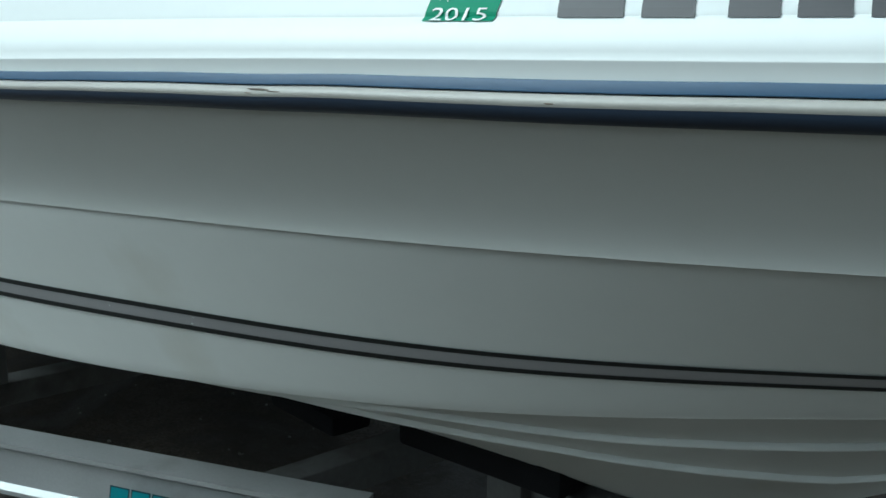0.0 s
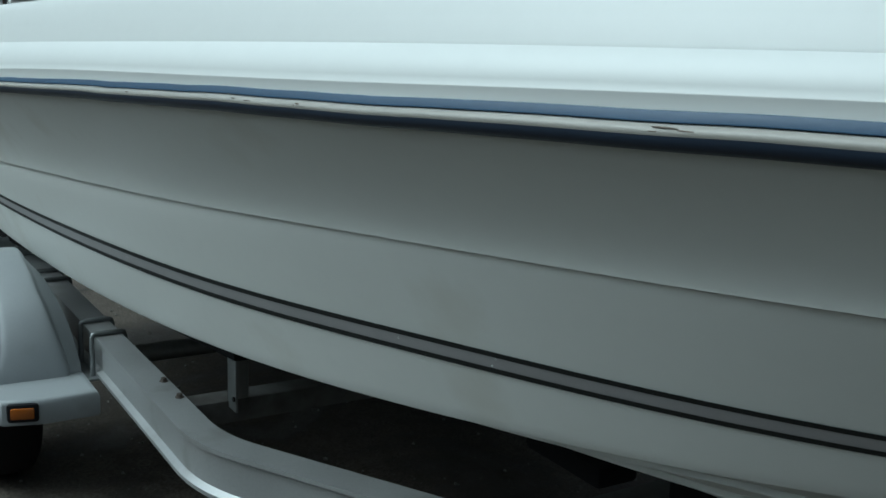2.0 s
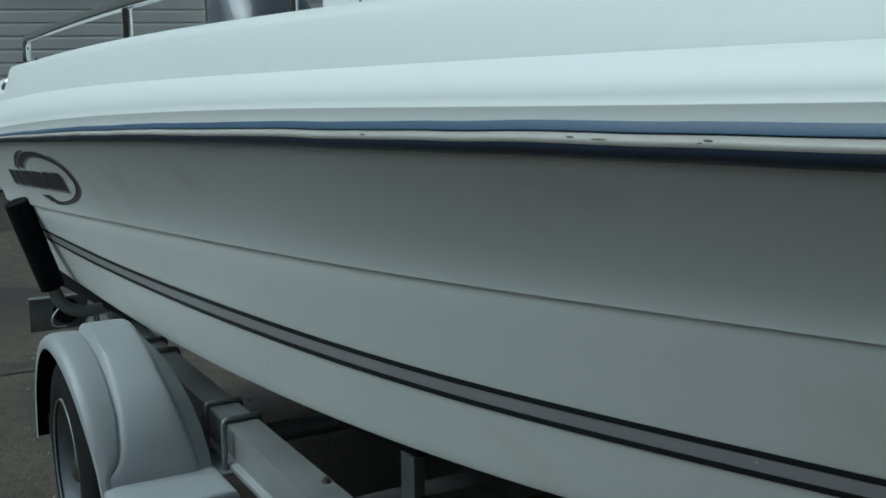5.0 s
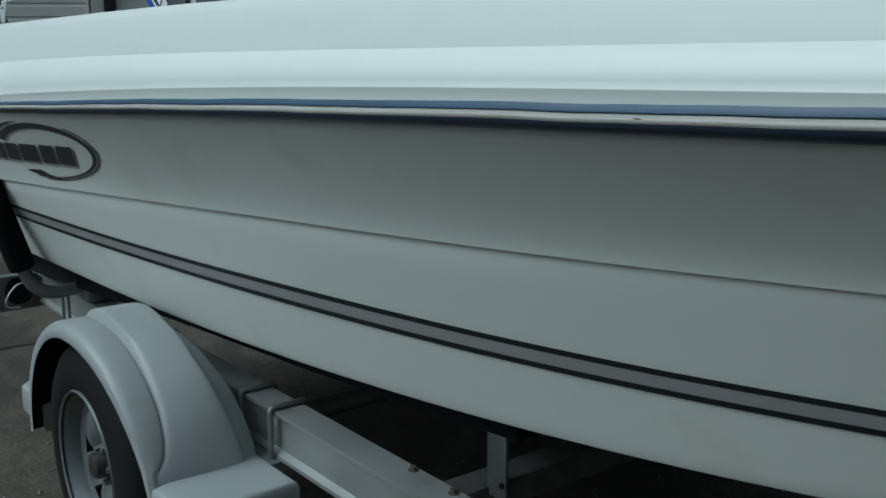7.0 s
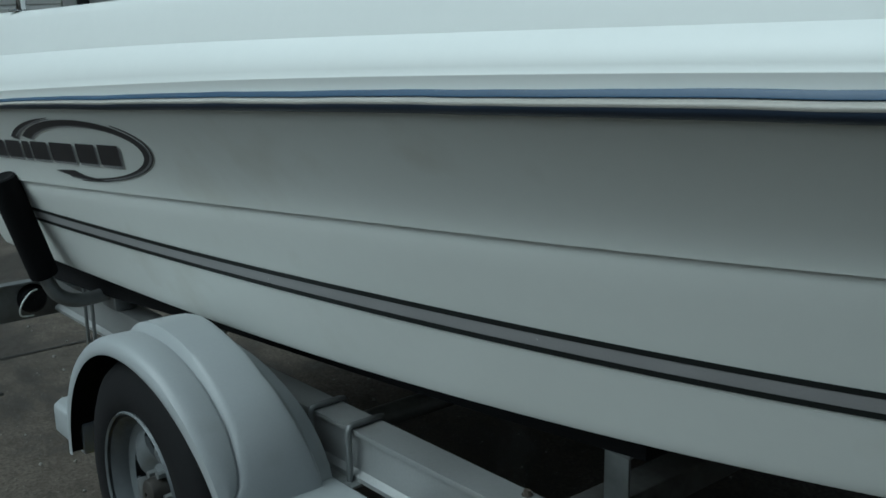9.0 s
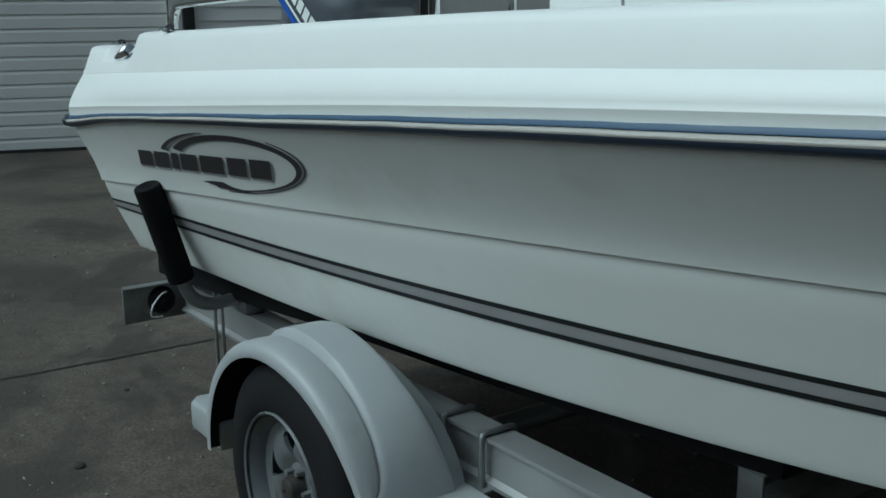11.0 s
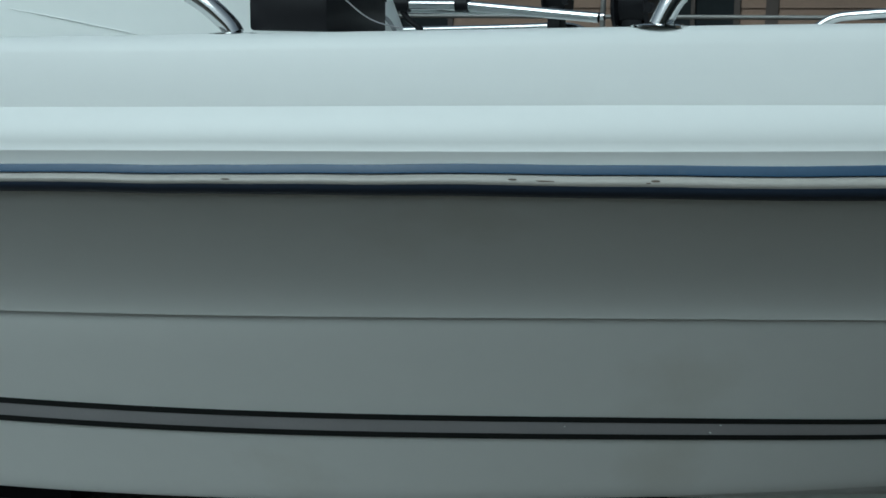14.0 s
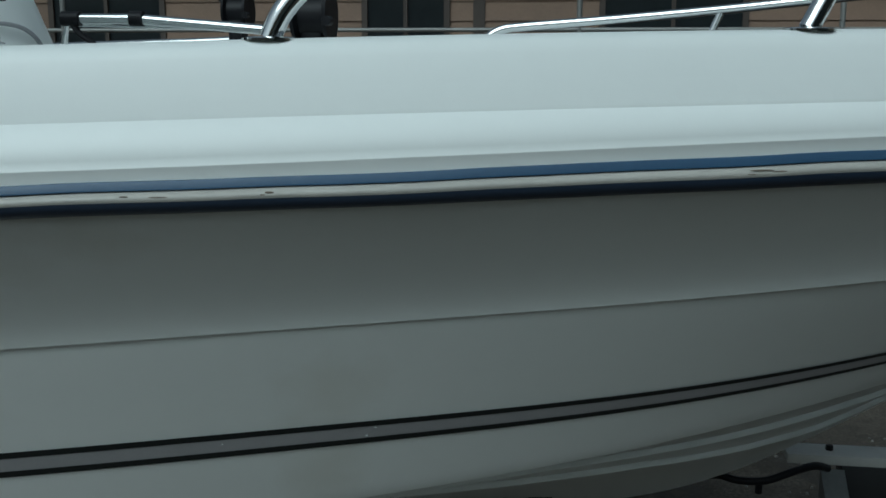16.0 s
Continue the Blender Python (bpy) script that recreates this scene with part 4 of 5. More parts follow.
def fender(side):
    def table(row, deg):
        return float(np.interp(deg, FENDER_A, row))

    loops, n = [], 132
    for k in range(n + 1):
        deg = 6 + 176 * k / n
        a = radians(deg)
        f = math.sin(max(min(a, math.pi), 0.0))
        wg, wc, wi, h, flank = (table(r, deg) for r in (GROOVE_W, CROWN_W, INNER_W, CROWN_H, FLANK_D))
        lip = -0.412 + table(LIP_IN, deg)
        swell = (0.020 if deg < 90 else -0.006) * math.sin(2 * a) ** 2 if 0 < deg < 180 else 0.0
        band = 0.010 + 0.018 * f
        g = min(1.0, wg / 0.05)  # the groove closes in a loop over the step
        dip = 0.0035 * ease(18.5, 20, deg) * ease(128, 108, deg)
        row = [(0.0, -0.004), (0.0005, 0.004), (0.003 * g, 0.010 + 0.3 * band), (0.010 * g, 0.70 * band + 0.006), (0.022 * g, band + 0.003), (0.5 * wg, band + 0.004), (wg - 0.014 * g, band + 0.003), (wg - 0.007 * g, band + 0.0015), (wg - 0.003 * g, band - dip), (wg, band - dip), (wg + 0.003, band + 0.001),
               (wg + 0.007, band + 0.62 * h + 0.002 + 0.06 * swell), (wg + 0.012, band + 0.96 * h + 0.003 + 0.12 * swell), (wg + 0.020, band + h + 0.0035 + 0.22 * swell), (0.55 * wg + 0.45 * wc, band + h + 0.004 + 0.62 * swell), (0.2 * wg + 0.8 * wc, band + h + 0.004 + 0.92 * swell), (wc - 0.008, band + h + 0.003 + swell), (wc - 0.002, band + h + 0.001 + swell), (wc + 0.004, band + h - 0.006 + swell), (wc + 0.009, band + h - 0.014 + swell)]
        row += [(wc + (wi - wc) * q, band + h - 0.012 + swell - flank * q ** 1.2) for q in (0.35, 0.5, 0.65, 0.85, 1.0)]
        row += [(wi + 0.002, band + h - 0.040 + swell - flank)]
        loops.append([mirror((AX.x + (0.352 + r) * math.cos(a) * 1.09, lip + w, FENDER_Z + (0.352 + r) * math.sin(a)), side) for w, r in row])
    bm = bmesh.new()
    rings(bm, loops, closed=False)
    inner = [[mirror((AX.x + (p.x - AX.x) * 0.985, (p.y if side > 0 else 2 * CL - p.y) + 0.002, FENDER_Z + (p.z - FENDER_Z) * 0.985), side) for p in loop] for loop in loops]
    for k in range(n):
        bm.faces.new([bm.verts.new(p) for p in (loops[k][0], loops[k + 1][0], inner[k + 1][0], inner[k][0])])
    bmesh.ops.remove_doubles(bm, verts=bm.verts, dist=1e-5)
    bmesh.ops.recalc_face_normals(bm, faces=bm.faces)
    fen = part("fender", bm, M_FENDER, trailer, "moulded grey plastic fender")
    bm = bmesh.new()
    rings(bm, inner, closed=False)
    part("liner", bm, M_CARPET, fen, "black underside of the fender")
    # moulded steps: the front one carries the marker lamp on its slanting outer face
    xf = AX.x + 0.566
    for name, outline, z0, z1 in (("step", ((AX.x + 0.392, -0.372), (xf - 0.062, -0.368), (xf - 0.030, -0.348), (xf, -0.250), (xf - 0.004, -0.096), (AX.x + 0.30, -0.094)), 0.338, 0.410),
                                  ("rear_step", ((AX.x - 0.38, -0.376), (AX.x - 0.38, -0.20), (AX.x - 0.610, -0.20), (AX.x - 0.620, -0.350), (AX.x - 0.590, -0.376)), 0.285, 0.368)):
        c = Vector((sum(p[0] for p in outline) / len(outline), sum(p[1] for p in outline) / len(outline)))
        loops = []
        for z, inset in ((z0, 0.004), (z0 + 0.006, 0.0), (z1 - 0.016, 0.0), (z1 - 0.006, 0.003), (z1 - 0.001, 0.010), (z1, 0.018)):
            loops.append([mirror((p[0] + (c.x - p[0]) * inset / 0.12, p[1] + (c.y - p[1]) * inset / 0.12, z + 0.012 * (p[0] - AX.x - 0.45 if name == "step" else 0.0)), side) for p in outline])
        bm = bmesh.new()
        rings(bm, loops)
        part(name, bm, M_FENDER, fen)
    q0, q1 = Vector((xf - 0.030, -0.348, 0.0)), Vector((xf, -0.250, 0.0))
    mid = q0.lerp(q1, 0.52) + Vector((0, 0, 0.378))
    turn_z = math.atan2((q1 - q0).y, (q1 - q0).x) - radians(90)
    m_ = Matrix.Translation(mirror(mid, side)) @ Matrix.Rotation(turn_z if side > 0 else -turn_z, 4, "Z")
    lamp = part("marker_lamp", box_bm(-0.006, 0.013, -0.041, 0.041, -0.027, 0.027, 0.009, m=m_), M_BLACKPLASTIC, fen, "black rimmed marker lamp")
    part("lens", box_bm(0.006, 0.018, -0.031, 0.031, -0.016, 0.016, 0.005, m=m_), M_AMBER, lamp, "amber lens")
    m_ = Matrix.Translation(mirror((AX.x - 0.623, -0.30, 0.325), side))
    part("reflector", box_bm(-0.006, 0.004, -0.02, 0.02, -0.014, 0.014, 0.003, m=m_), M_BLACKPLASTIC, fen)


for side in (1, -1):
    fender(side)

# tail plates with the round back of a lamp and a loop of wire
for side in (1, -1):
    y0, y1 = sorted((mirror((0, -0.270, 0), side).y, mirror((0, 0.0, 0), side).y))
    plate = part("tail_plate", box_bm(-4.835, -4.822, y0, y1, 0.352, 0.492, 0.002), M_GALV, trailer, "flat steel tail light plate")
    part("plate_flange", box_bm(-4.822, -4.79, y0, y1, 0.486, 0.492, 0.001), M_GALV, plate)
    c = mirror((-4.818, -0.13, 0.425), side)
    part("lamp_back", lathe_bm([(0.0, 0.052), (0.010, 0.050), (0.022, 0.040), (0.024, 0.004)], 28, "x", c), M_BLACKPLASTIC, plate, "round black back of the tail lamp")
    part("wire", tube_bm([mirror(p, side) for p in ((-4.79, -0.12, 0.46), (-4.74, -0.16, 0.465), (-4.73, -0.195, 0.43), (-4.76, -0.19, 0.385), (-4.79, -0.14, 0.37))], 0.003, 8, 6), M_STICKERWHITE, plate, "thin pale wire loop")

# upright guides in black foam, on bent galvanised pipes with long U-bolts
for side in (1, -1):
    p = [mirror(q, side) for q in ((-4.243, -0.035, 0.560), (-4.245, -0.09, 0.552), (-4.25, -0.17, 0.548), (-4.255, -0.225, 0.575), (-4.26, -0.255, 0.635), (-4.245, -0.31, 0.80), (-4.233, -0.350, 0.940))]
    guide = part("guide_post", tube_bm(p, 0.0215, 14, 5), M_GALV, trailer, "bent galvanised guide pipe")
    a, b = mirror((-4.260, -0.256, 0.640), side), mirror((-4.230, -0.355, 0.953), side)
    d = (b - a)
    sleeve = [a, a + d * 0.01, a + d * 0.03, a + d * 0.5, a + d * 0.97, a + d * 0.99, b, b - d * 0.012, b - d * 0.03]
    bm = bmesh.new()
    up = d.normalized().orthogonal().normalized()
    sd = d.normalized().cross(up)
    loops = [[c + r * (math.cos(t) * up + math.sin(t) * sd) for t in (2 * math.pi * k / 22 for k in range(22))] for c, r in zip(sleeve, (0.034, 0.041, 0.042, 0.042, 0.042, 0.041, 0.034, 0.023, 0.004))]
    rings(bm, loops)
    part("foam_sleeve", bm, M_FOAM, guide, "black foam sleeve")
    part("clamp_block", box_bm(-4.30, -4.19, *sorted((mirror((0, -0.080, 0), side).y, mirror((0, -0.005, 0), side).y)), 0.503, 0.605, 0.010), M_GALV, guide)
    for x in (-4.385, -4.325):
        line = [(x, -0.102, 0.255), (x, -0.102, 0.53), (x, -0.10, 0.572), (x, -0.08, 0.578), (x, 0.0, 0.578), (x, 0.010, 0.56), (x, 0.010, 0.36)]
        part("u_bolt", tube_bm([mirror(q, side) for q in line], 0.006, 8), M_GALV, guide)

def keel_line(x, y):
    """Height of the boat's bottom over a point of the trailer."""
    yc = RAIL_Y(x) + CHINE_IN(x) + 0.04
    f = max(0.0, min(1.0, (y - yc) / (CL - yc)))
    return CHINE_Z(x) + (KEEL_Z(x) - CHINE_Z(x)) * f


# bunk brackets and carpeted bunks
for side in (1, -1):
    for x in (-2.388, -3.95):
        y0, y1 = sorted((mirror((0, 0.145, 0), side).y, mirror((0, 0.152, 0), side).y))
        br = part("bunk_bracket", box_bm(x - 0.030, x + 0.030, y0, y1, 0.45, 0.605, 0.002), M_GALV, trailer, "slotted steel bunk bracket")
        y2, y3 = sorted((mirror((0, 0.150, 0), side).y, mirror((0, 0.20, 0), side).y))
        part("bracket_flange", box_bm(x - 0.030, x - 0.024, y2, y3, 0.45, 0.605, 0.001), M_GALV, br)
        y2, y3 = sorted((mirror((0, 0.13, 0), side).y, mirror((0, 0.23, 0), side).y))
        part("bracket_cap", box_bm(x - 0.045, x + 0.045, y2, y3, 0.595, 0.608, 0.002), M_GALV, br)
        bm = bmesh.new()
        bmesh.ops.create_cone(bm, cap_ends=True, segments=12, radius1=0.007, radius2=0.007, depth=0.004, matrix=Matrix.Translation(mirror((x + 0.02, 0.1435, 0.485), side)) @ Matrix.Rotation(radians(90), 4, "X"))
        part("bolt_hole", bm, M_BLACKPLASTIC, br)
    bm = bmesh.new()
    loops = []
    for x in (-4.74, -4.2, -3.6, -3.0, -2.6, -2.30):
        y0 = -0.085 + 0.115 * (x + 4.74)
        z0 = keel_line(x, y0 + 0.07) - 0.030
        thin = 1.0 - 0.80 * ease(-4.4, -3.4, x)
        loops.append([mirror((x, y0 + y, z0 + (z if z > -0.03 else z * thin - 0.004)), side) for y, z in ((-0.066, 0.030), (-0.074, 0.022), (-0.074, -0.034), (-0.066, -0.042), (0.066, -0.060), (0.074, -0.052), (0.074, 0.004), (0.066, 0.010))])
    rings(bm, loops)
    part("bunk", bm, M_CARPET, trailer, "long black carpeted bunk")
    bm = bmesh.new()
    add_box(bm, -1.60, -1.36, *sorted((mirror((0, 0.50, 0), side).y, mirror((0, 0.60, 0), side).y)), keel_line(-1.48, 0.55) - 0.055, keel_line(-1.48, 0.55) - 0.010, 0.010)
    part("bunk_end", bm, M_CARPET, trailer, "black carpeted bunk end")
    bm = bmesh.new()
    m_ = Matrix.Translation(mirror((-1.12, 0.730, 0.590), side)) @ Matrix.Rotation(radians(9) * side, 4, "Z")
    add_box(bm, -0.195, 0.205, -0.080, 0.045, -0.034, 0.036, 0.010, m_)
    part("bow_bunk", bm, M_CARPET, trailer, "short black carpeted bow bunk")
    part("bow_bunk_post", box_bm(-1.07, -1.03, *sorted((mirror((0, 0.71, 0), side).y, mirror((0, 0.74, 0), side).y)), 0.44, 0.570, 0.003), M_SHADEGALV, trailer)

# teal maker's decal as plain bars on the slanting beam
for side in (1,):
    d = Vector((math.cos(radians(27.5)), math.sin(radians(27.5)), 0))
    n_ = Vector((d.y, -d.x, 0))
    base = Vector((-1.643, 0.1826, 0.472)) + n_ * 0.054
    u = 0.0
    for w in (0.052, 0.050, 0.046, 0.050, 0.050, 0.046):
        for grow, out, m_ in ((0.003, 0.0012, M_TEALDARK), (0.0, 0.0020, M_TEAL)):
            bm = bmesh.new()
            q = [(u - grow, -0.020 - grow), (u + w * 0.8 + grow, -0.020 - grow), (u + w * 0.8 + 0.008 + grow, 0.022 + grow), (u + 0.008 - grow, 0.022 + grow)]
            bm.faces.new([bm.verts.new(base + d * a + n_ * out + Vector((0, 0, b_))) for a, b_ in q])
            part("decal_bar", bm, m_, trailer, smooth=False)
        u += w

# bow crossbar with its gusset, bolt and a black brake hose
part("bow_crossbar", box_bm(-0.36, 0.75, 1.205, 1.285, 0.505, 0.530, 0.004), M_TRIM, trailer, "light painted crossbar")
bm = bmesh.new()
bmesh.ops.create_cone(bm, cap_ends=True, segments=6, radius1=0.010, radius2=0.009, depth=0.016, matrix=Matrix.Translation((-0.255, 1.245, 0.534)))
part("crossbar_bolt", bm, M_BLACKPLASTIC, trailer)
bm = bmesh.new()
rings(bm, [[Vector((-0.285 + dx, y, z)) for y, z in ((1.19, 0.502), (1.19, 0.36), (1.10, 0.36), (1.10, 0.44))] for dx in (0.0, 0.055)])
part("gusset", bm, M_GALV, trailer, "bent steel gusset")
part("gusset_web", box_bm(-0.23, 0.70, 1.215, 1.275, 0.36, 0.503, 0.003), M_DARKPOST, trailer)
part("brake_hose", tube_bm([(-0.60, 1.04, 0.528), (-0.545, 1.03, 0.538), (-0.50, 1.02, 0.532), (-0.44, 1.02, 0.535), (-0.38, 1.03, 0.556), (-0.33, 1.06, 0.560), (-0.29, 1.10, 0.540)], 0.009, 10, 5), M_BLACKPLASTIC, trailer, "black rubber brake hose")
part("hose_clip", tube_bm([(-0.455, 1.02, 0.532), (-0.455, 1.018, 0.505)], 0.008, 8), M_BLACKPLASTIC, trailer)

# winch post with the bow stop
part("winch_post", box_bm(1.18, 1.26, CL - 0.04, CL + 0.04, 0.54, 1.15, 0.006), M_GALV, trailer)
part("bow_stop", tube_bm([(1.10, CL - 0.07, 1.12), (1.10, CL + 0.07, 1.12)], 0.05, 18), M_FOAM, trailer, "black rubber bow roller")

# yellow chock behind the wheel
chock = thing("wheel_chock", "yellow plastic wheel chock against the tyre", "wheel chock")
bm = bmesh.new()
prof = [(0.0, 0.0), (-0.185, 0.0), (-0.190, 0.010), (-0.182, 0.022), (-0.150, 0.060), (-0.115, 0.100), (-0.090, 0.120), (-0.068, 0.126), (-0.050, 0.118), (-0.036, 0.098), (-0.020, 0.055), (-0.006, 0.016)]
rings(bm, [[Vector((AX.x - 0.180 + px * k * 0.86, y, pz * k)) for px, pz in prof] for y, k in ((-0.482, 0.80), (-0.477, 0.93), (-0.466, 1.0), (-0.364, 1.0), (-0.352, 0.93), (-0.346, 0.80))])
part("block", bm, M_YELLOW, chock)


# ---- on the boat ----
def edge_point(x, inset, up):
    return at(x, inset, top_z(x) + 0.005 + up)


def flange(p, r, parent):
    part("flange", lathe_bm([(0.0, r), (0.0025, r), (0.004, r * 0.8), (0.0045, r * 0.3)], 24, "z", p, caps=True), M_STEEL, parent, "polished base flange")


# low stainless rail along the after deck
aft_rail = thing("side_rail", "low polished stainless steel rail on the after deck", "rail", "deck rails")
IN = 0.118
line = [edge_point(-4.035, IN, 0.0), edge_point(-4.03, IN, 0.030), edge_point(-4.01, IN, 0.055), edge_point(-3.96, IN, 0.070)]
line += [edge_point(x, IN, u) for x, u in ((-3.6, 0.072), (-3.1, 0.074), (-2.6, 0.076), (-2.2, 0.078), (-1.95, 0.079))]
line += [edge_point(-1.85, IN, 0.076), edge_point(-1.795, IN, 0.060), edge_point(-1.755, IN, 0.036), edge_point(-1.728, IN, 0.012), edge_point(-1.720, IN, 0.0)]
part("tube", tube_bm(line, 0.0125, 14, 5), M_STEEL, aft_rail)
for x in (-2.83,):
    part("stanchion", tube_bm([edge_point(x, IN, 0.0), edge_point(x, IN, 0.066)], 0.011, 12), M_STEEL, aft_rail)
for x in (-4.035, -1.720):
    flange(edge_point(x, IN, -0.002), 0.032, aft_rail)

# bow rails
bow_rail = thing("bow_rail", "polished stainless steel bow rail on the near deck edge", "rail", "deck rails")
line = [edge_point(-1.21, 0.088, 0.0), edge_point(-1.195, 0.088, 0.03), edge_point(-1.165, 0.088, 0.062), edge_point(-1.12, 0.089, 0.10), edge_point(-1.02, 0.091, 0.15), edge_point(-0.85, 0.094, 0.19)]
line += [edge_point(x, 0.098, 0.20 + 0.03 * (x + 0.6)) for x in (-0.6, -0.3, 0.0, 0.3, 0.55)]
part("tube", tube_bm(line, 0.0125, 14, 5), M_STEEL, bow_rail)
for x in (-0.60, 0.1):
    part("stanchion", tube_bm([edge_point(x, 0.098, 0.0), edge_point(x + 0.10, 0.098, 0.195)], 0.0125, 12), M_STEEL, bow_rail)
    flange(edge_point(x, 0.098, -0.002), 0.032, bow_rail)
flange(edge_point(-1.21, 0.088, -0.002), 0.032, bow_rail)


def port(p):
    return Vector((p.x, 2 * CL - p.y, p.z))


far_rail = thing("bow_rail", "polished stainless steel bow rail on the far deck edge", "rail", "deck rails")
FAR = 1.60
line = [(-1.150, FAR, 1.500), (-1.125, FAR, 1.522), (-1.095, FAR, 1.537), (-1.04, FAR, 1.545), (-0.80, FAR - 0.01, 1.563), (-0.53, FAR - 0.03, 1.586), (-0.30, FAR - 0.06, 1.608), (0.10, FAR - 0.14, 1.645), (0.55, FAR - 0.30, 1.685)]
part("tube", tube_bm([Vector(q) for q in line], 0.0125, 14, 5), M_STEEL, far_rail)
for x, y in ((-0.56, FAR - 0.03), (0.12, FAR - 0.14)):
    part("stanchion", tube_bm([Vector((x, y, 1.497)), Vector((x + 0.035, y, 1.588 + 0.1 * (x + 0.5)))], 0.010, 12), M_STEEL, far_rail)
low_rail = thing("side_rail", "low polished stainless steel rail on the far after deck", "rail", "deck rails")
line = [port(edge_point(x, 0.21, u)) for x, u in ((-3.6, 0.0), (-3.55, 0.025), (-3.3, 0.030), (-2.6, 0.032), (-2.0, 0.036), (-1.84, 0.038), (-1.78, 0.028), (-1.74, 0.0))]
part("tube", tube_bm(line, 0.0125, 14, 5), M_STEEL, low_rail)

# stern fittings
holder = thing("rod_holder", "flush polished steel rod holder in the stern corner", "rod holder")
HOLDER = Matrix.Translation(at(-4.485, 0.116, top_z(-4.485) - 0.013)) @ Matrix.Rotation(radians(44), 4, "X") @ Matrix.Rotation(radians(-14), 4, "Y")
bm = bmesh.new()
loops = [[HOLDER @ Vector((0.056 * r * math.cos(t), 0.036 * r * math.sin(t), z)) for t in (2 * math.pi * k / 28 for k in range(28))] for r, z in ((1.0, -0.012), (1.0, 0.004), (0.94, 0.011), (0.80, 0.015), (0.66, 0.013), (0.58, 0.004), (0.54, -0.010))]
rings(bm, loops)
part("rim", bm, M_STEEL, holder)
bm = bmesh.new()
loops = [[HOLDER @ Vector((0.006 + 0.033 * r * math.cos(t), 0.020 * r * math.sin(t), z)) for t in (2 * math.pi * k / 24 for k in range(24))] for r, z in ((1.0, -0.002), (0.92, 0.007), (0.65, 0.014), (0.30, 0.017), (0.05, 0.018))]
rings(bm, loops)
part("cap", bm, M_STEEL, holder, "domed polished cap")
for x, i in ((-4.74, 0.18), (-4.20, 0.17)):
    cleat = thing("cleat", "low black and chrome deck cleat near the stern", "cleat", "stern cleats")
    p = edge_point(x, i, 0.0)
    part("horn", tube_bm([p + Vector((-0.065, 0.010, 0.004)), p + Vector((-0.04, 0.006, 0.013)), p + Vector((0.035, -0.005, 0.015)), p + Vector((0.060, -0.010, 0.010))], 0.0045, 10, 4), M_BLACKPLASTIC, cleat)
    part("foot", box_bm(p.x - 0.040, p.x + 0.010, p.y - 0.022, p.y + 0.014, p.z - 0.003, p.z + 0.009, 0.004), M_STEEL, cleat, "chrome foot")

# bow light, a chrome teardrop beside the sticker
light = thing("bow_light", "polished teardrop bow light on the deck edge", "navigation light")
bm = bmesh.new()
c = at(-0.470, 0.094, top_z(-0.470) - 0.010)
bmesh.ops.create_icosphere(bm, subdivisions=4, radius=1.0)
for v in bm.verts:
    k = 1.0 - 0.45 * max(0.0, v.co.x)  # a blunt nose and a drawn-out tail
    v.co = Vector((v.co.x * 0.062, v.co.y * 0.022 * k, v.co.z * 0.016 * k))
    v.co.rotate(Matrix.Rotation(radians(20), 3, "Z"))
    v.co += c
part("shell", bm, M_STEEL, light)

# black slotted bait box on the deck edge
bait = thing("storage_crate", "black slotted plastic crate standing on the deck edge", "crate")
z0 = top_z(-1.66) + 0.008
CX0, CX1, CY0, CY1 = -1.708, -1.598, -0.152, 0.012
part("base", box_bm(CX0, CX1, CY0, CY1, z0, z0 + 0.045, 0.004), M_BLACKPLASTIC, bait)
for k in range(5):
    x = CX0 + (CX1 - CX0 - 0.022) * k / 4
    for y in (CY0, CY1 - 0.012):
        part("slat", box_bm(x, x + 0.022, y, y + 0.012, z0 + 0.04, z0 + 0.135), M_BLACKPLASTIC, bait)
for k in range(1, 3):
    y = CY0 + (CY1 - CY0 - 0.022) * k / 3
    for x in (CX0, CX1 - 0.012):
        part("slat", box_bm(x, x + 0.012, y, y + 0.022, z0 + 0.04, z0 + 0.135), M_BLACKPLASTIC, bait)
part("band", box_bm(CX0 - 0.008, CX1 + 0.008, CY0 - 0.008, CY1 + 0.008, z0 + 0.058, z0 + 0.100, 0.003), M_BLACKPLASTIC, bait)
part("rim", box_bm(CX0 - 0.004, CX1 + 0.004, CY0 - 0.004, CY1 + 0.004, z0 + 0.130, z0 + 0.175, 0.004), M_BLACKPLASTIC, bait)
part("cord", tube_bm([(CX0 + 0.06, CY0 - 0.012, z0 + 0.16), (CX1 - 0.01, CY0 - 0.014, z0 + 0.08), (CX1 + 0.05, CY0 - 0.005, z0 + 0.02), (CX1 + 0.09, CY0 + 0.02, z0 + 0.004)], 0.0010, 6, 6), M_LETTERGREY, bait, "thin grey cord")
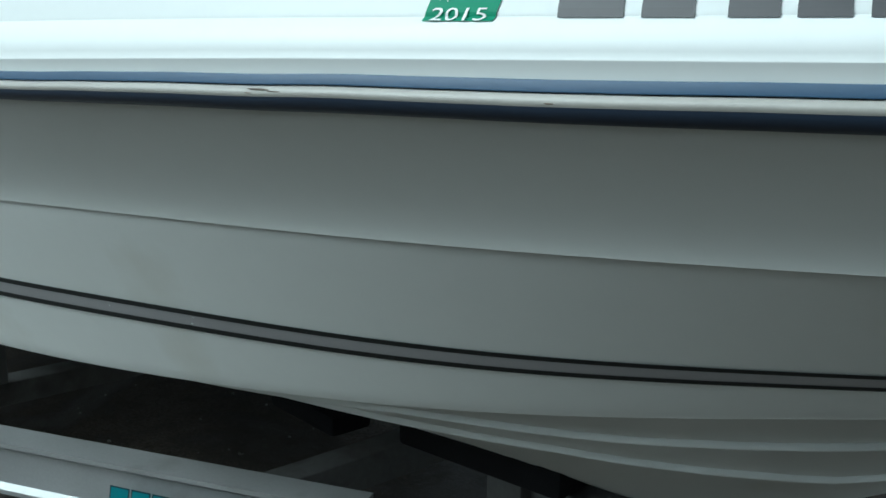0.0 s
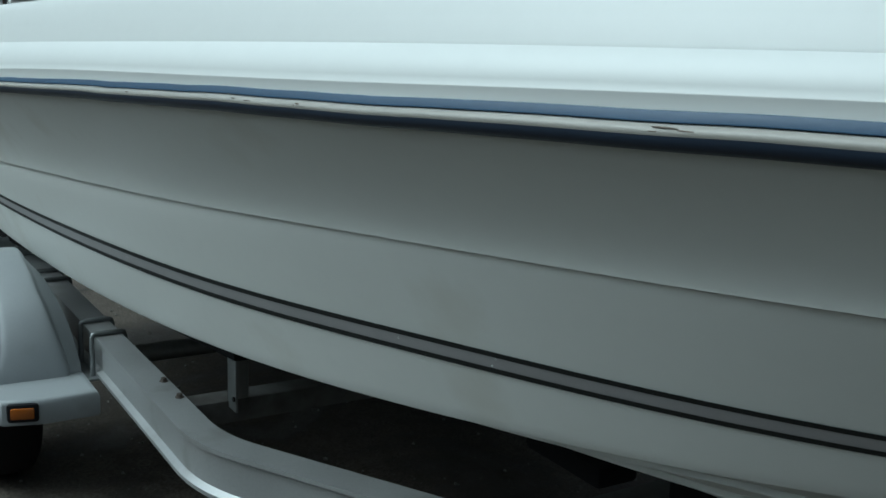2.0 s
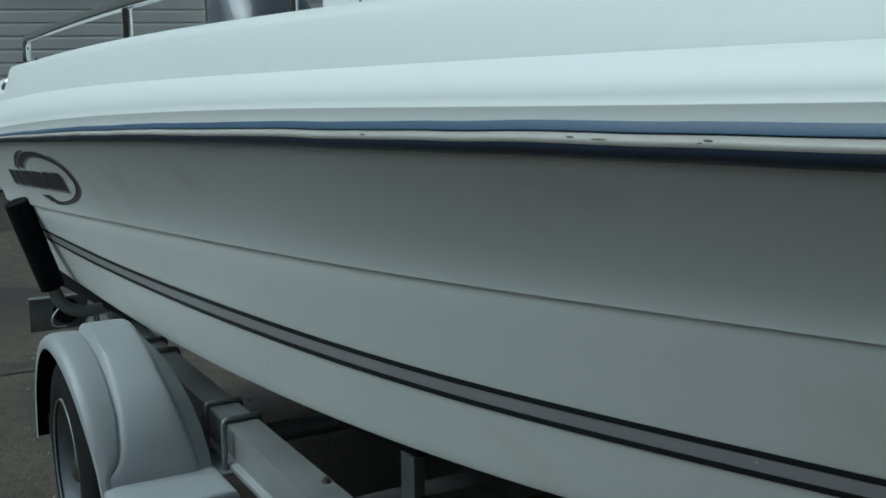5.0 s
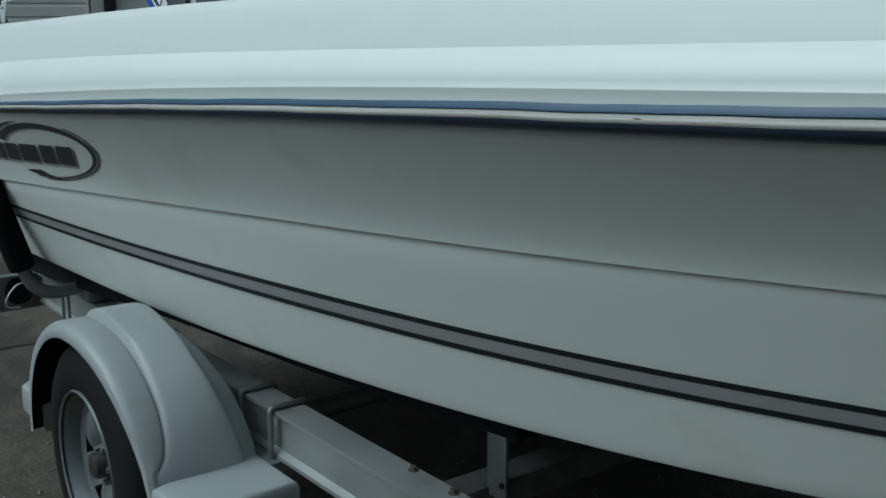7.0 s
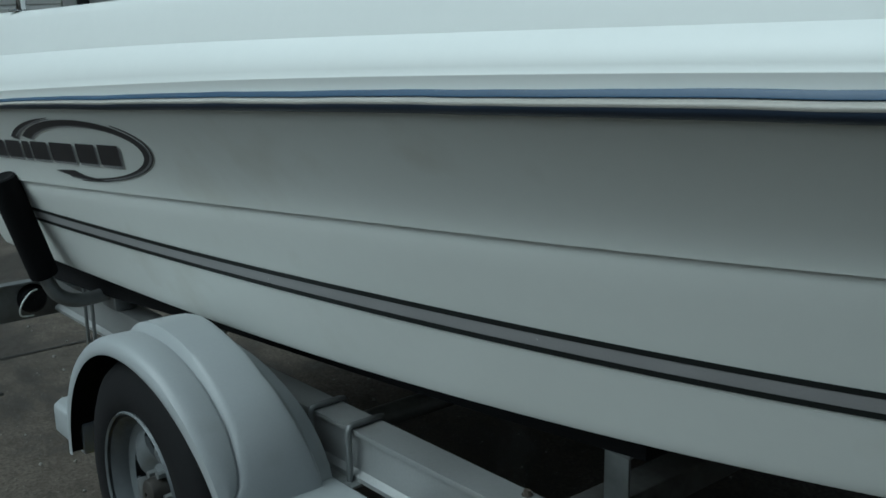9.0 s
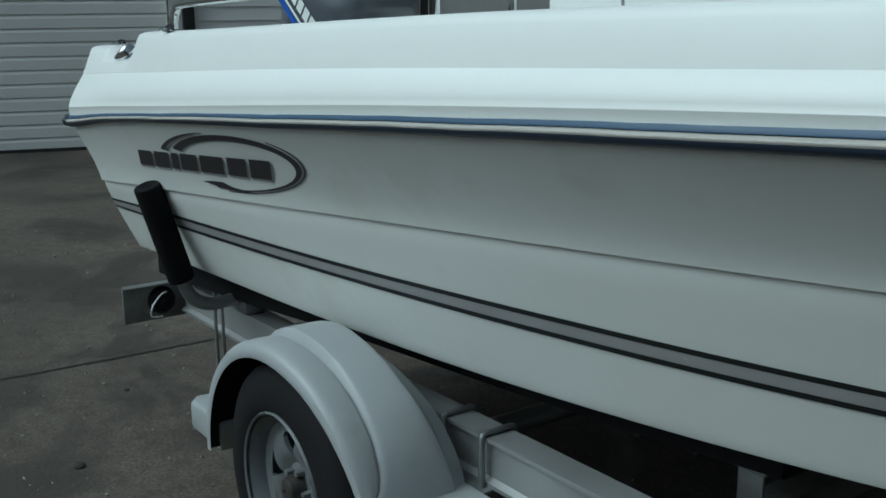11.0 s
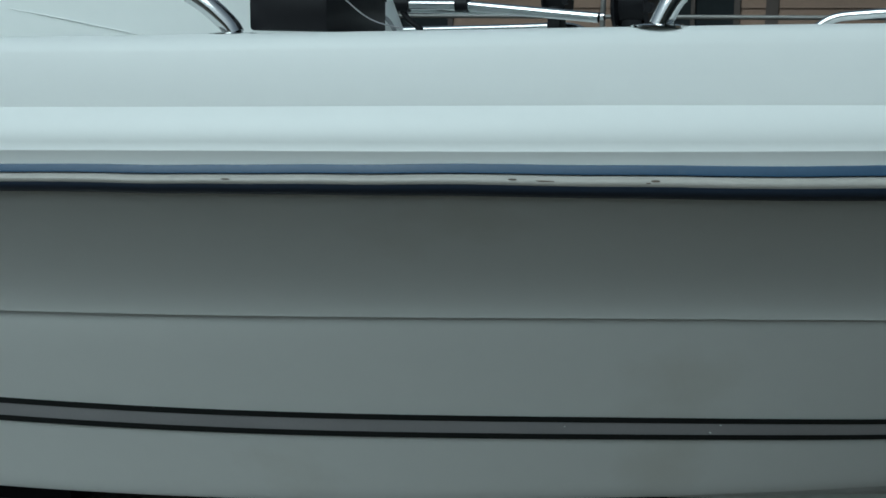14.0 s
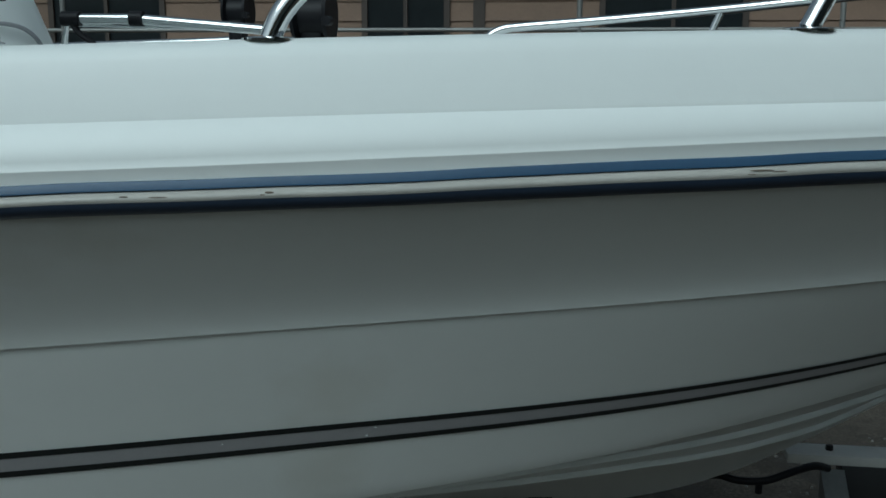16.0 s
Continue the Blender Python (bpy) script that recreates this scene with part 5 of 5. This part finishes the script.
# centre console
console = thing("centre_console", "white moulded centre console with grab rails", "console")
bm = bmesh.new()
prof = ((-3.22, 0.90), (-3.22, 1.95), (-3.10, 2.02), (-2.62, 2.05), (-2.12, 1.98), (-1.93, 1.72), (-1.83, 1.48), (-1.81, 0.90))
loops = []
for y, g, c in ((0.335, 0.03, 0.21), (0.345, 0.008, 0.19), (0.36, 0.0, 0.165), (0.40, 0.0, 0.105), (0.45, 0.0, 0.055), (0.50, 0.0, 0.020), (0.56, 0.0, 0.0), (0.60, 0.0, 0.010), (0.66, 0.0, 0.07), (0.74, 0.0, 0.16), (0.86, 0.0, 0.26), (1.00, 0.0, 0.33), (1.015, 0.008, 0.34), (1.03, 0.03, 0.35)):
    loops.append([Vector((x + (0.4 * g if x < -2.6 else -g - (c if x > -2.3 else 0.0)), y, z - (g if z > 1 else 0))) for x, z in prof])
rings(bm, loops)
part("body", bm, M_DECK, console)
part("seam", tube_bm([(-2.955, 0.3335, 0.95), (-2.955, 0.3335, 1.46), (-2.965, 0.3335, 1.55), (-2.965, 0.3335, 1.90)], 0.004, 8), M_LETTERGREY, console)
part("crease", tube_bm([(-2.58, 0.335, 1.52), (-2.47, 0.3335, 1.505), (-2.34, 0.3335, 1.485), (-2.235, 0.3335, 1.468), (-2.19, 0.336, 1.455)], 0.0011, 8, 4), M_DECK, console)
part("hatch_outline", tube_bm([(-1.957, 0.40, 0.98), (-1.957, 0.40, 1.44), (-1.962, 0.40, 1.495), (-1.945, 0.412, 1.520), (-1.880, 0.465, 1.525), (-1.845, 0.505, 1.515), (-1.830, 0.535, 1.48), (-1.828, 0.545, 1.42), (-1.828, 0.545, 0.98)], 0.004, 8, 4), M_LETTERGREY, console, "grey gasket line of the console hatch")
part("grab_rail", tube_bm([(-3.26, 0.30, 1.0), (-3.30, 0.29, 1.5), (-3.28, 0.30, 1.90), (-3.20, 0.31, 2.0), (-2.9, 0.31, 2.1)], 0.0125, 12, 6), M_STEEL, console)
seat = thing("leaning_post", "white seat with stainless frame behind the console", "seat")
part("cushion", box_bm(-3.98, -3.55, 0.38, 0.98, 1.30, 1.40, 0.03), M_DECK, seat)
for x in (-3.93, -3.60):
    for y in (0.42, 0.94):
        part("leg", tube_bm([(x, y, 0.92), (x, y, 1.31)], 0.016, 12), M_STEEL, seat)
part("cooler", box_bm(-3.95, -3.56, 0.42, 0.94, 0.922, 1.22, 0.02), M_DECK, seat)

# outboard motor, tilted
motor = thing("outboard_motor", "dark grey outboard motor with a blue and white flash", "outboard motor")
TILT = Matrix.Translation((-5.02, CL, 1.36)) @ Matrix.Rotation(radians(38), 4, "Y")
bm = bmesh.new()
loops = []
for z, hx, hy, cx in ((-0.20, 0.20, 0.15, 0.0), (-0.16, 0.27, 0.19, 0.0), (0.05, 0.31, 0.215, -0.01), (0.22, 0.30, 0.21, -0.02), (0.33, 0.26, 0.185, -0.03), (0.39, 0.18, 0.13, -0.04), (0.41, 0.05, 0.04, -0.04)):
    loops.append([TILT @ Vector((cx + hx * math.copysign(abs(math.cos(a)) ** 0.6, math.cos(a)), hy * math.copysign(abs(math.sin(a)) ** 0.6, math.sin(a)), z)) for a in (2 * math.pi * k / 36 for k in range(36))])
rings(bm, loops)
part("cowl", bm, M_COWL, motor, "dark grey glossy cowl")
bm = bmesh.new()
add_box(bm, -0.22, 0.22, -0.13, 0.13, -0.34, -0.16, 0.04, TILT)
part("cowl_base", bm, M_COWLGREY, motor)
bm = bmesh.new()
add_box(bm, -0.10, 0.08, -0.07, 0.07, -1.05, -0.33, 0.03, TILT)
part("midsection", bm, M_COWLGREY, motor)
bm = bmesh.new()
add_box(bm, -0.14, 0.16, -0.012, 0.012, -1.30, -1.02, 0.008, TILT)
lathe_bm([(-0.26, 0.005), (-0.22, 0.04), (0.05, 0.055), (0.16, 0.045), (0.17, 0.01)], 18, "x", (0, 0, 0), b2 := bmesh.new())
for v in b2.verts:
    v.co = TILT @ (v.co + Vector((0, 0, -1.08)))
tmp_me = bpy.data.meshes.new("tmp")
b2.to_mesh(tmp_me)
b2.free()
bm.from_mesh(tmp_me)
bpy.data.meshes.remove(tmp_me)
part("gear_case", bm, M_COWLGREY, motor)
for v0, v1, m_, o in ((0.02, 0.05, M_BLUE, 0.219), (0.055, 0.068, M_STICKERWHITE, 0.219)):
    bm = bmesh.new()
    bm.faces.new([bm.verts.new(TILT @ Vector((x, -o, z))) for x, z in ((-0.20, v0), (0.20, v0), (0.20, v1), (-0.20, v1))])
    part("flash", bm, m_, motor, smooth=False)
u = -0.17
for k in range(6):
    bm = bmesh.new()
    bm.faces.new([bm.verts.new(TILT @ Vector((x, -0.2195, z))) for x, z in ((u, 0.09), (u + 0.044, 0.09), (u + 0.048, 0.145), (u + 0.004, 0.145))])
    part("cowl_bar", bm, M_STICKERWHITE, motor, smooth=False)
    u += 0.056

# folded canopy frame and a covered trolling motor lying across the bow
frame_ = thing("canopy_frame", "folded aluminium canopy frame with black joints", "canopy frame")
pole = [(-2.24, 1.40, 1.563), (-2.04, 1.40, 1.562), (-1.66, 1.40, 1.531)]
part("tube", tube_bm([Vector(q) for q in pole], 0.0140, 12), M_STEEL, frame_)
part("tube", tube_bm([(-2.30, 1.50, 1.49), (-2.28, 1.49, 1.555), (-1.90, 1.465, 1.545), (-1.66, 1.46, 1.535)], 0.010, 12), M_STEEL, frame_)
for f0, f1 in ((-2.245, -2.195), (-2.055, -2.020)):
    part("joint", tube_bm([(f0, 1.40, 1.563), (f1, 1.40, 1.5625)], 0.020, 12), M_BLACKPLASTIC, frame_, "black plastic joint")
part("strap", tube_bm([(-2.225, 1.40, 1.56), (-2.20, 1.40, 1.525), (-2.165, 1.40, 1.50), (-2.15, 1.40, 1.475)], 0.009, 8, 4), M_BLACKPLASTIC, frame_)


def downrigger(x, y, z, s):
    """A small black trolling reel: a drum between cheeks, an arm and a crank knob on a foot."""
    reel = thing("downrigger", "black plastic downrigger reel clamped on the far deck edge", "downrigger", "downriggers on the far deck")
    foot_z = top_z(x) + 0.005
    part("drum", lathe_bm([(-0.045 * s, 0.012), (-0.045 * s, 0.068 * s), (-0.036 * s, 0.070 * s), (-0.030 * s, 0.050 * s), (0.030 * s, 0.050 * s), (0.036 * s, 0.070 * s), (0.045 * s, 0.068 * s), (0.045 * s, 0.012)], 28, "x", (x, y, z), caps=True), M_BLACKPLASTIC, reel)
    part("foot", box_bm(x - 0.030 * s, x + 0.026 * s, y - 0.03, y + 0.03, foot_z - 0.02, z - 0.02 * s, 0.010), M_BLACKPLASTIC, reel)
    part("arm", tube_bm([(x, y, z + 0.02), (x + 0.06 * s, y, z + 0.075 * s), (x + 0.16 * s, y, z + 0.17 * s)], 0.014, 10, 4), M_BLACKPLASTIC, reel)
    part("knob", tube_bm([(x + 0.050 * s, y - 0.05 * s, z - 0.015 * s), (x + 0.050 * s, y - 0.085 * s, z - 0.015 * s)], 0.012 * s, 10), M_BLACKPLASTIC, reel)
    part("motor_box", box_bm(x - 0.075 * s, x + 0.045 * s, y - 0.02, y + 0.06, z + 0.03 * s, z + 0.13 * s, 0.014), M_BLACKPLASTIC, reel)


downrigger(-1.83, 1.60, 1.588, 0.75)
downrigger(-1.60, 1.55, 1.575, 1.10)
